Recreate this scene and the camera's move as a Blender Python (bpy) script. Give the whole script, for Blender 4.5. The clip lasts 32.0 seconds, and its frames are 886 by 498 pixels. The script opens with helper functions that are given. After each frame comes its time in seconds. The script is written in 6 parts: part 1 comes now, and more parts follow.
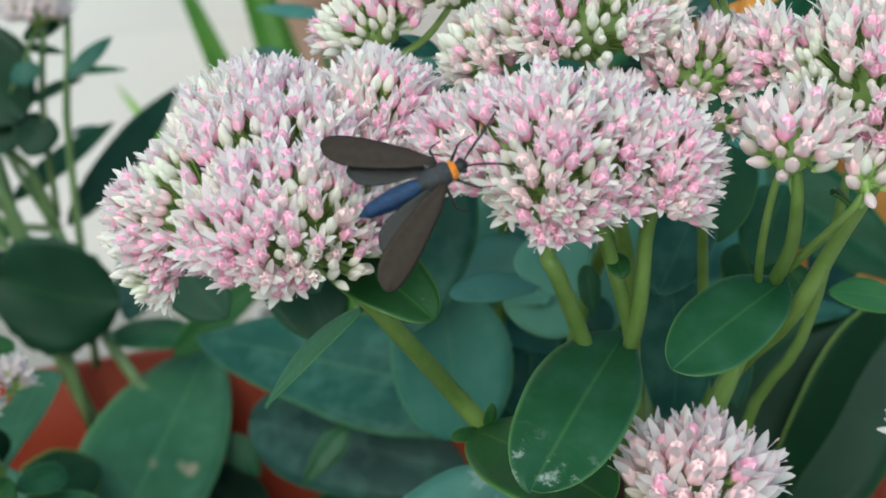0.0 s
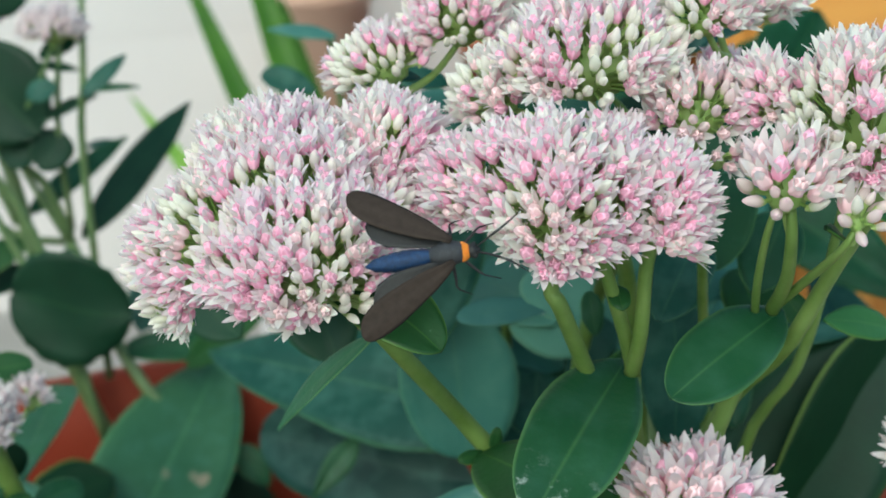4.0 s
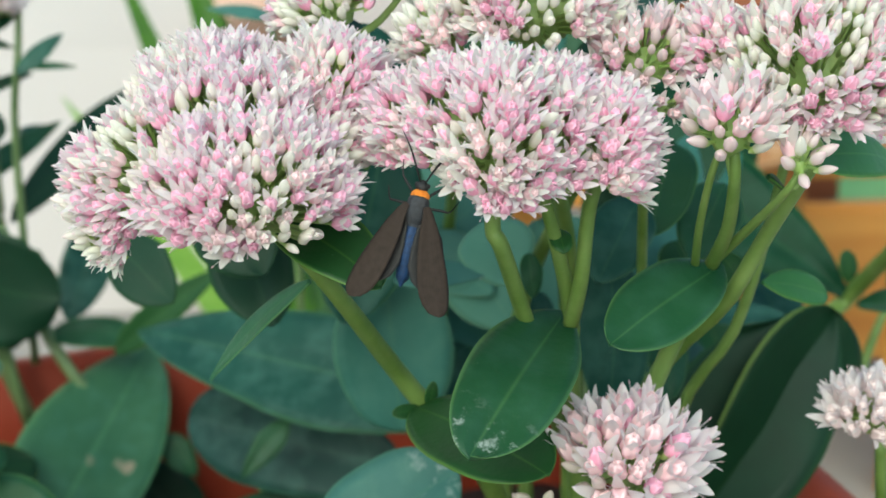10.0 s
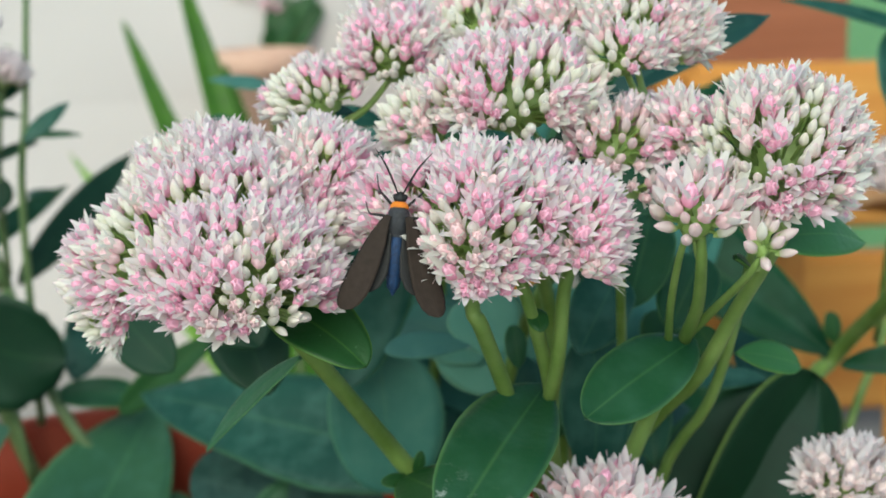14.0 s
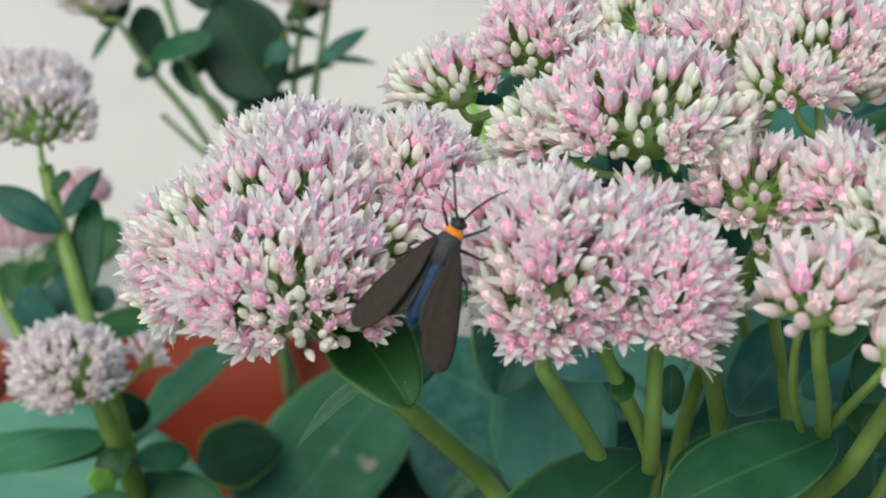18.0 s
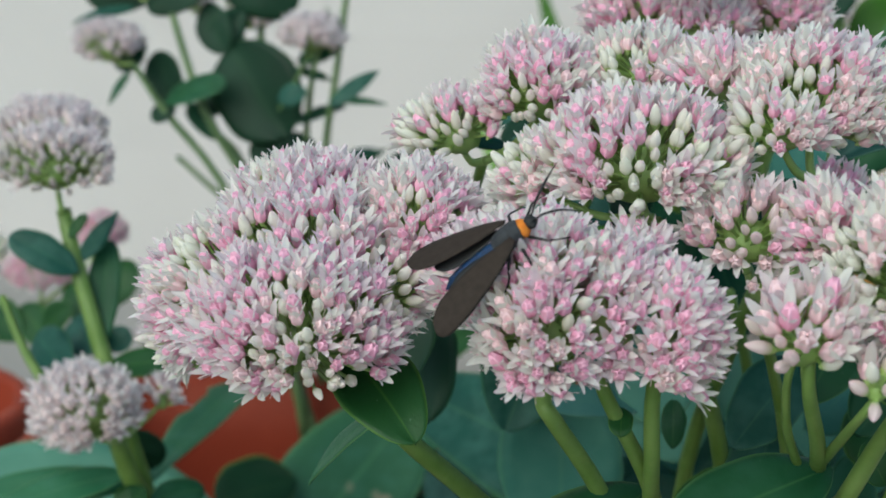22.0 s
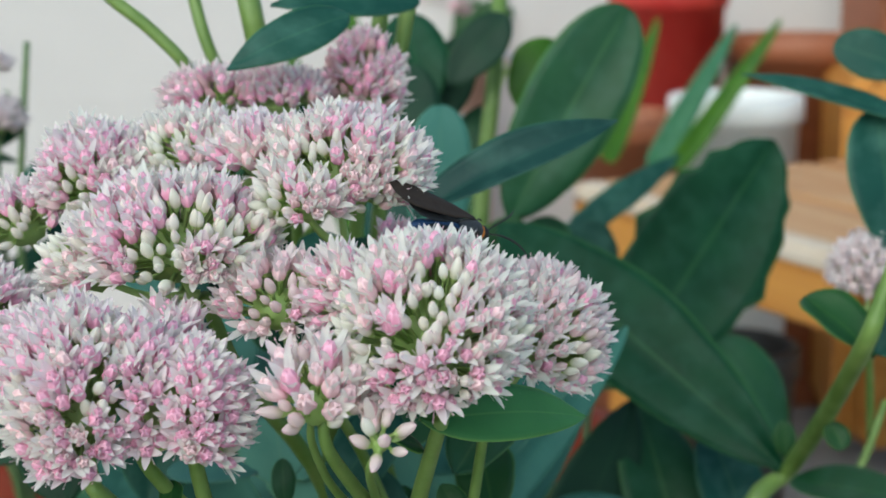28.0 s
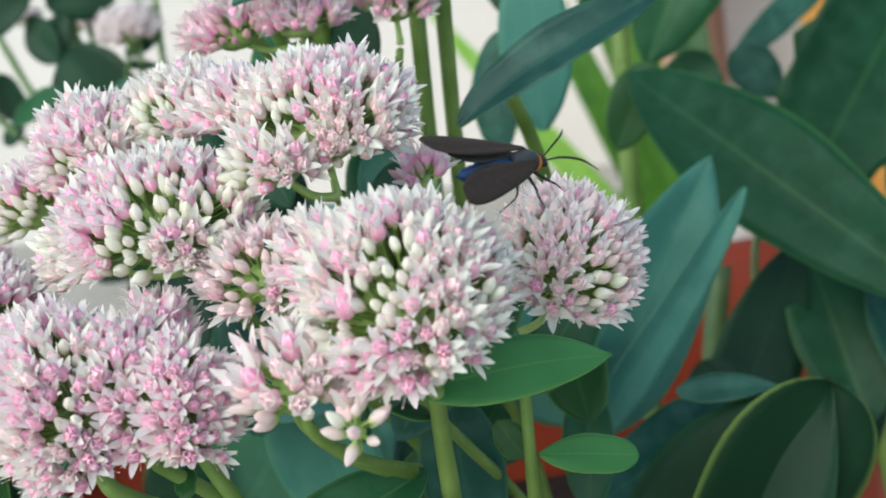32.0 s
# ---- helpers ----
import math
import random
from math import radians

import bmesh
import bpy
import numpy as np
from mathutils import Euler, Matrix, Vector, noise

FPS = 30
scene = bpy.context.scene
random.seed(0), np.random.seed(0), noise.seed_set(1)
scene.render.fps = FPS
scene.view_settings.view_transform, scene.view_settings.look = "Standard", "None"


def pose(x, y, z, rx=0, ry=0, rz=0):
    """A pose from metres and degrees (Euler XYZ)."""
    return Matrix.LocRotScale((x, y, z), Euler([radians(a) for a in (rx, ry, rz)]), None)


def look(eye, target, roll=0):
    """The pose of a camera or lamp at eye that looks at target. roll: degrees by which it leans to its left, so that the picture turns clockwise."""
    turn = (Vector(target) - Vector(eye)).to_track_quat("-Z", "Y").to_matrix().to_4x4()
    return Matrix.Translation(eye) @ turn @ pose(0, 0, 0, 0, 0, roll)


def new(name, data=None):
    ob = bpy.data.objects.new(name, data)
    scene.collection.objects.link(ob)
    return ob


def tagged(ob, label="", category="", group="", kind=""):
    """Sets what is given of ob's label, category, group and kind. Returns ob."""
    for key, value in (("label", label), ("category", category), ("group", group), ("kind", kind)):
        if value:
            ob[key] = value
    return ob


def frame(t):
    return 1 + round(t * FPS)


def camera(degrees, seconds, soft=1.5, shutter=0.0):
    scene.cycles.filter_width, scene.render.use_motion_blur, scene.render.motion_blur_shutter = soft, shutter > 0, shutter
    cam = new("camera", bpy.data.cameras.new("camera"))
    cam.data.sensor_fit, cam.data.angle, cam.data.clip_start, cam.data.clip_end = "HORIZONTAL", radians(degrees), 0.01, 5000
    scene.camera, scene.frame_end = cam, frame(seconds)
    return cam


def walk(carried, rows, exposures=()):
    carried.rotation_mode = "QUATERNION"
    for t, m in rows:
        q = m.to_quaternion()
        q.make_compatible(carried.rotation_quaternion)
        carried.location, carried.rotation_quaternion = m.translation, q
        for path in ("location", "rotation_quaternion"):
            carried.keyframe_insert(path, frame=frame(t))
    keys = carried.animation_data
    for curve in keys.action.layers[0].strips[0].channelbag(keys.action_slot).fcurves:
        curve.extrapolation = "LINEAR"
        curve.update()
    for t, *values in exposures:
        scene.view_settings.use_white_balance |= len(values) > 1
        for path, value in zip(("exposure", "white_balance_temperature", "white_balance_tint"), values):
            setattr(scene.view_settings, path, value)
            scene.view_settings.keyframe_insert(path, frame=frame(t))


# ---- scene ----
cam = camera(33.67, 32.0, soft=1.7, shutter=0.2)
PATH = [
    (0, pose(-0.0559, -0.1811, 0.4186, 75.76, 2.79, -7.54)),
    (0.5, pose(-0.0586, -0.1829, 0.4218, 76.20, 2.82, -7.36)),
    (1, pose(-0.0590, -0.1835, 0.4212, 75.64, 2.65, -7.13)),
    (1.5, pose(-0.0578, -0.1856, 0.4227, 75.44, 2.89, -7.05)),
    (2, pose(-0.0570, -0.1879, 0.4260, 76.04, 2.83, -6.90)),
    (2.5, pose(-0.0552, -0.1903, 0.4263, 76.21, 3.18, -6.88)),
    (4.5, pose(-0.0576, -0.1863, 0.4238, 75.50, 2.61, -7.21)),
    (5, pose(-0.0637, -0.1895, 0.4217, 75.15, 2.46, -6.14)),
    (5.5, pose(-0.0668, -0.1897, 0.4165, 74.90, 1.21, -5.45)),
    (6, pose(-0.0655, -0.1911, 0.4170, 75.05, 1.42, -5.14)),
    (6.5, pose(-0.0649, -0.1917, 0.4182, 75.49, 1.41, -5.21)),
    (7, pose(-0.0634, -0.1928, 0.4190, 75.70, 1.43, -5.29)),
    (7.5, pose(-0.0596, -0.1911, 0.4191, 75.50, 1.08, -6.52)),
    (8, pose(-0.0620, -0.1921, 0.4173, 74.97, -0.08, -6.70)),
    (8.5, pose(-0.0551, -0.1872, 0.4141, 75.12, 0.23, -7.61)),
    (9, pose(-0.0617, -0.1854, 0.4119, 76.10, 0.48, -7.27)),
    (9.5, pose(-0.0637, -0.1865, 0.4104, 76.70, 0.06, -7.79)),
    (10, pose(-0.0580, -0.1875, 0.4120, 77.00, 0.64, -9.44)),
    (10.5, pose(-0.0570, -0.1891, 0.4140, 77.03, 0.89, -8.89)),
    (11, pose(-0.0592, -0.1948, 0.4167, 77.47, 0.64, -8.58)),
    (11.5, pose(-0.0559, -0.1959, 0.4194, 78.00, 1.11, -9.05)),
    (12, pose(-0.0546, -0.1953, 0.4209, 77.82, 1.55, -9.07)),
    (12.5, pose(-0.0564, -0.1971, 0.4194, 78.44, 0.91, -8.99)),
    (13, pose(-0.0564, -0.1967, 0.4185, 78.79, 0.65, -9.27)),
    (13.5, pose(-0.0561, -0.1964, 0.4187, 78.74, 1.00, -9.29)),
    (15.5, pose(-0.0547, -0.1994, 0.4193, 79.04, 0.50, -8.29)),
    (16, pose(-0.0327, -0.1965, 0.4241, 77.46, -1.48, -2.30)),
    (16.5, pose(-0.0158, -0.1864, 0.4302, 74.41, -2.29, 4.39)),
    (17, pose(-0.0113, -0.1739, 0.4287, 73.03, -1.22, 8.24)),
    (17.5, pose(-0.0089, -0.1678, 0.4307, 73.00, -1.45, 9.33)),
    (18, pose(-0.0117, -0.1679, 0.4280, 75.08, -3.52, 8.79)),
    (18.5, pose(-0.0126, -0.1708, 0.4285, 75.05, -3.08, 9.53)),
    (19, pose(-0.0111, -0.1738, 0.4329, 77.10, -3.61, 8.87)),
    (19.5, pose(-0.0110, -0.1733, 0.4308, 76.44, -3.53, 9.33)),
    (20, pose(-0.0099, -0.1749, 0.4308, 75.74, -3.11, 9.65)),
    (20.5, pose(-0.0100, -0.1765, 0.4300, 77.10, -3.35, 9.77)),
    (21, pose(-0.0101, -0.1744, 0.4310, 76.42, -3.08, 9.63)),
    (21.5, pose(-0.0089, -0.1737, 0.4300, 75.95, -2.96, 9.62)),
    (22, pose(-0.0092, -0.1734, 0.4304, 76.43, -2.89, 9.33)),
    (22.5, pose(-0.0065, -0.1748, 0.4307, 76.60, -3.04, 9.39)),
    (23, pose(-0.0044, -0.1764, 0.4315, 76.74, -2.61, 8.73)),
    (23.5, pose(-0.0045, -0.1774, 0.4322, 76.79, -1.90, 8.92)),
    (24, pose(-0.0026, -0.1776, 0.4321, 76.60, -1.66, 8.69)),
    (24.5, pose(-0.0025, -0.1767, 0.4310, 76.57, -1.24, 8.54)),
    (25, pose(-0.0032, -0.1768, 0.4312, 76.54, -1.39, 8.63)),
    (25.5, pose(-0.0027, -0.1781, 0.4327, 76.72, -1.45, 8.40)),
    (26, pose(0.0035, -0.1764, 0.4341, 77.37, -0.98, 6.27)),
    (26.5, pose(0.0114, -0.1732, 0.4358, 77.62, -0.94, 3.94)),
    (28.5, pose(0.0283, -0.1787, 0.4377, 78.37, 0.92, 0.92)),
    (29, pose(0.0294, -0.1760, 0.4440, 76.75, 1.59, 1.91)),
    (29.5, pose(0.0328, -0.1724, 0.4481, 75.92, 2.54, 0.92)),
    (30, pose(0.0330, -0.1720, 0.4488, 75.20, 2.58, 1.25)),
    (30.5, pose(0.0360, -0.1719, 0.4518, 74.92, 2.43, 0.16)),
    (31, pose(0.0417, -0.1663, 0.4528, 72.41, 3.85, 0.67)),
    (31.5, pose(0.0532, -0.1594, 0.4507, 70.67, 7.30, 5.19)),
    (32, pose(0.0620, -0.1549, 0.4477, 71.13, 10.93, 9.70)),
]
walk(cam, PATH, [(0, 0.52, 6190, -9), (6, 0.64, 6240, -9), (9, 0.76, 6480, -8), (13, 0.50, 6480, -7), (16, 0.52, 6480, -6), (18, 0.46, 6460, -5), (20, 0.24, 6260, -6), (24, 0.18, 6150, -7), (26, 0.12, 6140, -6), (29, 0.44, 6180, -4), (30, 0.44, 6200, -4), (31, 0.52, 6440, -5), (32, 0.76, 6420, -4)])
cam.data.dof.use_dof = True
cam.data.dof.focus_distance, cam.data.dof.aperture_fstop = 0.185, 34.0

# ---- light ----
world = bpy.data.worlds.new("sky")
scene.world = world
world.use_nodes = True
sky = world.node_tree.nodes.new("ShaderNodeTexSky")
sky.sky_type, sky.sun_disc = "NISHITA", False
sky.sun_elevation, sky.sun_rotation = radians(39), radians(203)
sky.dust_density, sky.ozone_density = 2.0, 1.0
back = world.node_tree.nodes["Background"]
back.inputs["Strength"].default_value = 0.15
world.node_tree.links.new(sky.outputs[0], back.inputs["Color"])
sun = new("sun", bpy.data.lights.new("sun", "SUN"))
sun.data.energy, sun.data.angle, sun.data.color = 1.15, radians(60), (1.0, 0.97, 0.92)
sun.matrix_basis = look((-0.7, -1.65, 1.45), (0, 0, 0))


# ---- materials ----
def material(name, colour, rough=0.5, metal=0.0, spec=0.5):
    m = bpy.data.materials.new(name)
    m.use_nodes = True
    b = m.node_tree.nodes["Principled BSDF"]
    b.inputs["Base Color"].default_value = (*colour, 1)
    b.inputs["Roughness"].default_value = rough
    b.inputs["Metallic"].default_value = metal
    b.inputs["Specular IOR Level"].default_value = spec
    return m, m.node_tree.nodes, m.node_tree.links, b


def noise_node(nodes, links, scale, detail=3.0, coord="Object", rough=0.5):
    c = nodes.new("ShaderNodeTexCoord")
    n = nodes.new("ShaderNodeTexNoise")
    n.inputs["Scale"].default_value, n.inputs["Detail"].default_value = scale, detail
    n.inputs["Roughness"].default_value = rough
    links.new(c.outputs[coord], n.inputs["Vector"])
    return n.outputs["Fac"]


def ramp(nodes, links, fac, stops):
    r = nodes.new("ShaderNodeValToRGB")
    e = r.color_ramp.elements
    while len(e) < len(stops):
        e.new(0.5)
    for el, (p, c) in zip(e, stops):
        el.position, el.color = p, (*c, 1)
    links.new(fac, r.inputs["Fac"])
    return r.outputs["Color"]


def blend(nodes, links, fac, a, b, mode="MIX"):
    x = nodes.new("ShaderNodeMix")
    x.data_type, x.blend_type = "RGBA", mode
    for slot, v in ((0, fac), (6, a), (7, b)):
        if isinstance(v, (int, float)):
            x.inputs[slot].default_value = v
        elif isinstance(v, tuple):
            x.inputs[slot].default_value = (*v, 1)
        else:
            links.new(v, x.inputs[slot])
    return x.outputs[2]


def maths(nodes, links, op, a, b=0.0):
    x = nodes.new("ShaderNodeMath")
    x.operation = op
    for slot, v in ((0, a), (1, b)):
        if isinstance(v, (int, float)):
            x.inputs[slot].default_value = v
        else:
            links.new(v, x.inputs[slot])
    return x.outputs[0]


def relief(nodes, links, bsdf, height, strength, distance):
    n = nodes.new("ShaderNodeBump")
    n.inputs["Strength"].default_value, n.inputs["Distance"].default_value = strength, distance
    links.new(height, n.inputs["Height"])
    links.new(n.outputs[0], bsdf.inputs["Normal"])


def see_through(m, colour, amount):
    """Lets part of the light shine through a thin sheet."""
    nodes, links = m.node_tree.nodes, m.node_tree.links
    out = nodes["Material Output"]
    t = nodes.new("ShaderNodeBsdfTranslucent")
    if isinstance(colour, tuple):
        t.inputs["Color"].default_value = (*colour, 1)
    else:
        links.new(colour, t.inputs["Color"])
    x = nodes.new("ShaderNodeMixShader")
    x.inputs[0].default_value = amount
    links.new(nodes["Principled BSDF"].outputs[0], x.inputs[1])
    links.new(t.outputs[0], x.inputs[2])
    links.new(x.outputs[0], out.inputs["Surface"])


def uv_parts(nodes, links):
    u = nodes.new("ShaderNodeUVMap")
    s = nodes.new("ShaderNodeSeparateXYZ")
    links.new(u.outputs[0], s.inputs[0])
    return s.outputs[0], s.outputs[1]


def leaf_material(name, dark, light, margin, rough=0.42, bloom=0.0, chalk=False, spots=False, vein=0.2):
    """Fleshy leaf: paler midrib and margin, cloudy bloom, fine grain."""
    m, nodes, links, b = material(name, dark, rough, spec=0.22)
    along, across = uv_parts(nodes, links)
    side = maths(nodes, links, "ABSOLUTE", maths(nodes, links, "SUBTRACT", across, 0.5))
    cloud = noise_node(nodes, links, 70, 4)
    col = blend(nodes, links, ramp(nodes, links, cloud, [(0.3, (0, 0, 0)), (0.72, (1, 1, 1))]), dark, light)
    rnd = nodes.new("ShaderNodeObjectInfo").outputs["Random"]
    col = blend(nodes, links, maths(nodes, links, "MULTIPLY", rnd, 0.35), col, light)
    rib = ramp(nodes, links, side, [(0.0, (vein, vein, vein)), (0.03, (0, 0, 0))])
    col = blend(nodes, links, rib, col, margin)
    edge = ramp(nodes, links, side, [(0.455, (0, 0, 0)), (0.5, (0.5, 0.5, 0.5))])
    col = blend(nodes, links, edge, col, margin)
    grain = noise_node(nodes, links, 900, 3)
    if bloom:
        haze = ramp(nodes, links, noise_node(nodes, links, 160, 5), [(0.45, (0, 0, 0)), (0.8, (bloom, bloom, bloom))])
        col = blend(nodes, links, haze, col, (0.12, 0.27, 0.21))
    if chalk:
        spotty = noise_node(nodes, links, 330, 6, rough=0.7)
        near_tip = ramp(nodes, links, along, [(0.72, (0, 0, 0)), (0.98, (1, 1, 1))])
        c2 = ramp(nodes, links, spotty, [(0.54, (0, 0, 0)), (0.64, (0.55, 0.55, 0.55))])
        col = blend(nodes, links, maths(nodes, links, "MULTIPLY", c2, near_tip), col, (0.62, 0.68, 0.66))
    if spots:
        v = nodes.new("ShaderNodeTexNoise")
        v.inputs["Scale"].default_value, v.inputs["Detail"].default_value = 46, 2
        c = nodes.new("ShaderNodeTexCoord")
        links.new(c.outputs["Object"], v.inputs["Vector"])
        blot = ramp(nodes, links, v.outputs["Fac"], [(0.685, (0, 0, 0)), (0.71, (0.8, 0.8, 0.8))])
        col = blend(nodes, links, blot, col, (0.33, 0.27, 0.19))
    speck = ramp(nodes, links, noise_node(nodes, links, 1100, 2), [(0.74, (0, 0, 0)), (0.79, (0.14, 0.14, 0.14))])
    col = blend(nodes, links, speck, col, (0.28, 0.38, 0.31))
    links.new(col, b.inputs["Base Color"])
    links.new(maths(nodes, links, "MULTIPLY_ADD", cloud, 0.25), b.inputs["Roughness"])
    nodes[-1].inputs[2].default_value = rough - 0.1
    relief(nodes, links, b, blend(nodes, links, 0.5, cloud, grain), 0.35, 0.0006)
    see_through(m, col, 0.12)
    return m


LEAF_TEAL = leaf_material("leaf teal", (0.008, 0.050, 0.038), (0.017, 0.080, 0.058), (0.11, 0.25, 0.11), 0.46, bloom=0.35)
LEAF_CHALK = leaf_material("leaf chalky", (0.034, 0.12, 0.10), (0.065, 0.18, 0.155), (0.10, 0.24, 0.13), 0.5, bloom=0.5, chalk=True)
LEAF_GREEN = leaf_material("leaf green", (0.012, 0.052, 0.014), (0.022, 0.082, 0.023), (0.17, 0.33, 0.06), 0.4)
LEAF_MID = leaf_material("leaf mid green", (0.010, 0.054, 0.021), (0.020, 0.086, 0.034), (0.15, 0.30, 0.10), 0.42, bloom=0.15)
LEAF_TIPPED = leaf_material("leaf with pale bloom", (0.010, 0.050, 0.020), (0.019, 0.078, 0.031), (0.15, 0.30, 0.10), 0.42, bloom=0.15, chalk=True)
LEAF_LIGHT = leaf_material("leaf light green", (0.026, 0.12, 0.055), (0.048, 0.165, 0.08), (0.22, 0.40, 0.16), 0.46, bloom=0.3)
LEAF_SPOTTED = leaf_material("leaf spotted", (0.030, 0.105, 0.05), (0.048, 0.135, 0.068), (0.15, 0.33, 0.14), 0.46, bloom=0.2, spots=True)
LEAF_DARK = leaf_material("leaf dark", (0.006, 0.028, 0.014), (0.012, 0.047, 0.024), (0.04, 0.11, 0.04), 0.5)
LEAF_BLUE = leaf_material("leaf blue-green", (0.008, 0.038, 0.033), (0.018, 0.064, 0.054), (0.06, 0.16, 0.10), 0.42, bloom=0.3)
LEAF_DEEP = leaf_material("leaf deep green", (0.005, 0.037, 0.016), (0.011, 0.060, 0.027), (0.08, 0.20, 0.07), 0.4, bloom=0.1)
LEAF_PALE = leaf_material("leaf pale teal", (0.040, 0.145, 0.115), (0.062, 0.195, 0.155), (0.12, 0.27, 0.15), 0.5, bloom=0.4)
# lighter than pale teal: light falling on these leaves is put into the colour
LEAF_PALE_LIT = leaf_material("leaf pale and lit", (0.080, 0.225, 0.165), (0.115, 0.275, 0.205), (0.20, 0.36, 0.20), 0.55, bloom=0.4)
# green darkened to carry the shade under the canopy; the rim stays pale
LEAF_RIM_SHADED = leaf_material("shade-darkened leaf with pale rim", (0.005, 0.024, 0.010), (0.010, 0.040, 0.017), (0.30, 0.44, 0.10), 0.5, vein=0.03)
LEAF_DEEP.node_tree.nodes["Principled BSDF"].inputs["Specular IOR Level"].default_value = 0.12
LEAF_RIM_SHADED.node_tree.nodes["Principled BSDF"].inputs["Specular IOR Level"].default_value = 0.12
LEAF_BRIGHT = leaf_material("leaf bright green", (0.040, 0.145, 0.042), (0.062, 0.20, 0.062), (0.22, 0.40, 0.10), 0.45)
BLADE = leaf_material("blade leaf", (0.028, 0.10, 0.006), (0.055, 0.15, 0.010), (0.12, 0.28, 0.03), 0.38)
BLADE_PALE = leaf_material("pale blade", (0.16, 0.34, 0.05), (0.26, 0.45, 0.09), (0.3, 0.5, 0.1), 0.4)


def stem_material(name, low, high):
    m, nodes, links, b = material(name, low, 0.38)
    f = noise_node(nodes, links, 120, 4)
    col = blend(nodes, links, ramp(nodes, links, f, [(0.3, (0, 0, 0)), (0.7, (1, 1, 1))]), low, high)
    links.new(col, b.inputs["Base Color"])
    relief(nodes, links, b, noise_node(nodes, links, 700, 3), 0.25, 0.0004)
    see_through(m, col, 0.3)
    return m


STEM = stem_material("stem", (0.15, 0.26, 0.05), (0.26, 0.38, 0.11))
STEM_DULL = stem_material("stem dull", (0.11, 0.19, 0.07), (0.19, 0.28, 0.12))
PEDICEL = stem_material("pedicel", (0.30, 0.47, 0.11), (0.46, 0.60, 0.24))


def petal_material(name, root, body, tip, other):
    m, nodes, links, b = material(name, body, 0.55, spec=0.3)
    along, across = uv_parts(nodes, links)
    col = ramp(nodes, links, along, [(0.08, root), (0.42, body), (0.80, body), (1.0, tip)])
    rnd = nodes.new("ShaderNodeObjectInfo").outputs["Random"]
    col = blend(nodes, links, ramp(nodes, links, rnd, [(0.55, (0, 0, 0)), (1.0, (0.5, 0.5, 0.5))]), col, other)
    f = noise_node(nodes, links, 500, 3)
    col = blend(nodes, links, maths(nodes, links, "MULTIPLY", f, 0.16), col, tip)
    links.new(col, b.inputs["Base Color"])
    relief(nodes, links, b, noise_node(nodes, links, 1800, 2), 0.2, 0.0002)
    see_through(m, col, 0.48)
    return m


def plain(name, a, c, rough, scale, bump=0.3, dist=0.0003, metal=0.0, lo=0.35, hi=0.7):
    m, nodes, links, b = material(name, a, rough, metal)
    f = noise_node(nodes, links, scale, 5)
    links.new(blend(nodes, links, ramp(nodes, links, f, [(lo, (0, 0, 0)), (hi, (1, 1, 1))]), a, c), b.inputs["Base Color"])
    relief(nodes, links, b, noise_node(nodes, links, scale * 4, 4), bump, dist)
    return m


PETALS = {
    "pink": petal_material("petal pink", (0.84, 0.64, 0.69), (0.865, 0.865, 0.84), (0.87, 0.75, 0.81), (0.86, 0.66, 0.76)),
    "white": petal_material("petal white", (0.83, 0.76, 0.67), (0.86, 0.87, 0.81), (0.86, 0.83, 0.80), (0.85, 0.76, 0.77)),
    "blush": petal_material("petal blush", (0.84, 0.66, 0.68), (0.86, 0.855, 0.825), (0.86, 0.75, 0.78), (0.85, 0.66, 0.73)),
    "lilac": petal_material("petal lilac", (0.76, 0.64, 0.64), (0.80, 0.765, 0.77), (0.79, 0.70, 0.75), (0.79, 0.64, 0.70)),
    "mauve": petal_material("petal mauve", (0.61, 0.60, 0.52), (0.84, 0.79, 0.79), (0.81, 0.72, 0.76), (0.78, 0.66, 0.71)),
    "rose": petal_material("petal rose", (0.56, 0.48, 0.42), (0.83, 0.76, 0.75), (0.80, 0.62, 0.66), (0.77, 0.53, 0.59)),
}
CARPEL = plain("carpel", (0.83, 0.33, 0.52), (0.86, 0.57, 0.70), 0.5, 300)
CARPEL_PALE = plain("carpel pale", (0.83, 0.50, 0.58), (0.86, 0.72, 0.72), 0.5, 300)
CARPEL_DULL = plain("carpel faded", (0.76, 0.60, 0.62), (0.78, 0.68, 0.66), 0.5, 300)
ANTHER = plain("anther", (0.80, 0.45, 0.55), (0.90, 0.78, 0.80), 0.6, 2500)
CALYX = plain("calyx", (0.40, 0.56, 0.15), (0.56, 0.70, 0.30), 0.5, 800)
BUDS = {
    "pink": petal_material("bud pink", (0.74, 0.76, 0.56), (0.93, 0.90, 0.85), (0.90, 0.76, 0.78), (0.88, 0.87, 0.74)),
    "white": petal_material("bud white", (0.72, 0.78, 0.54), (0.93, 0.92, 0.85), (0.88, 0.83, 0.80), (0.85, 0.86, 0.70)),
    "blush": petal_material("bud blush", (0.64, 0.64, 0.46), (0.87, 0.75, 0.75), (0.88, 0.68, 0.73), (0.85, 0.80, 0.71)),
    "lilac": petal_material("bud lilac", (0.60, 0.64, 0.40), (0.78, 0.70, 0.66), (0.80, 0.64, 0.68), (0.74, 0.74, 0.55)),
    "mauve": petal_material("bud mauve", (0.50, 0.54, 0.36), (0.74, 0.68, 0.66), (0.74, 0.60, 0.66), (0.66, 0.66, 0.54)),
    "rose": petal_material("bud rose", (0.50, 0.46, 0.32), (0.76, 0.54, 0.56), (0.76, 0.42, 0.50), (0.70, 0.52, 0.50)),
}


# ---- building helpers ----
FRAME = {}


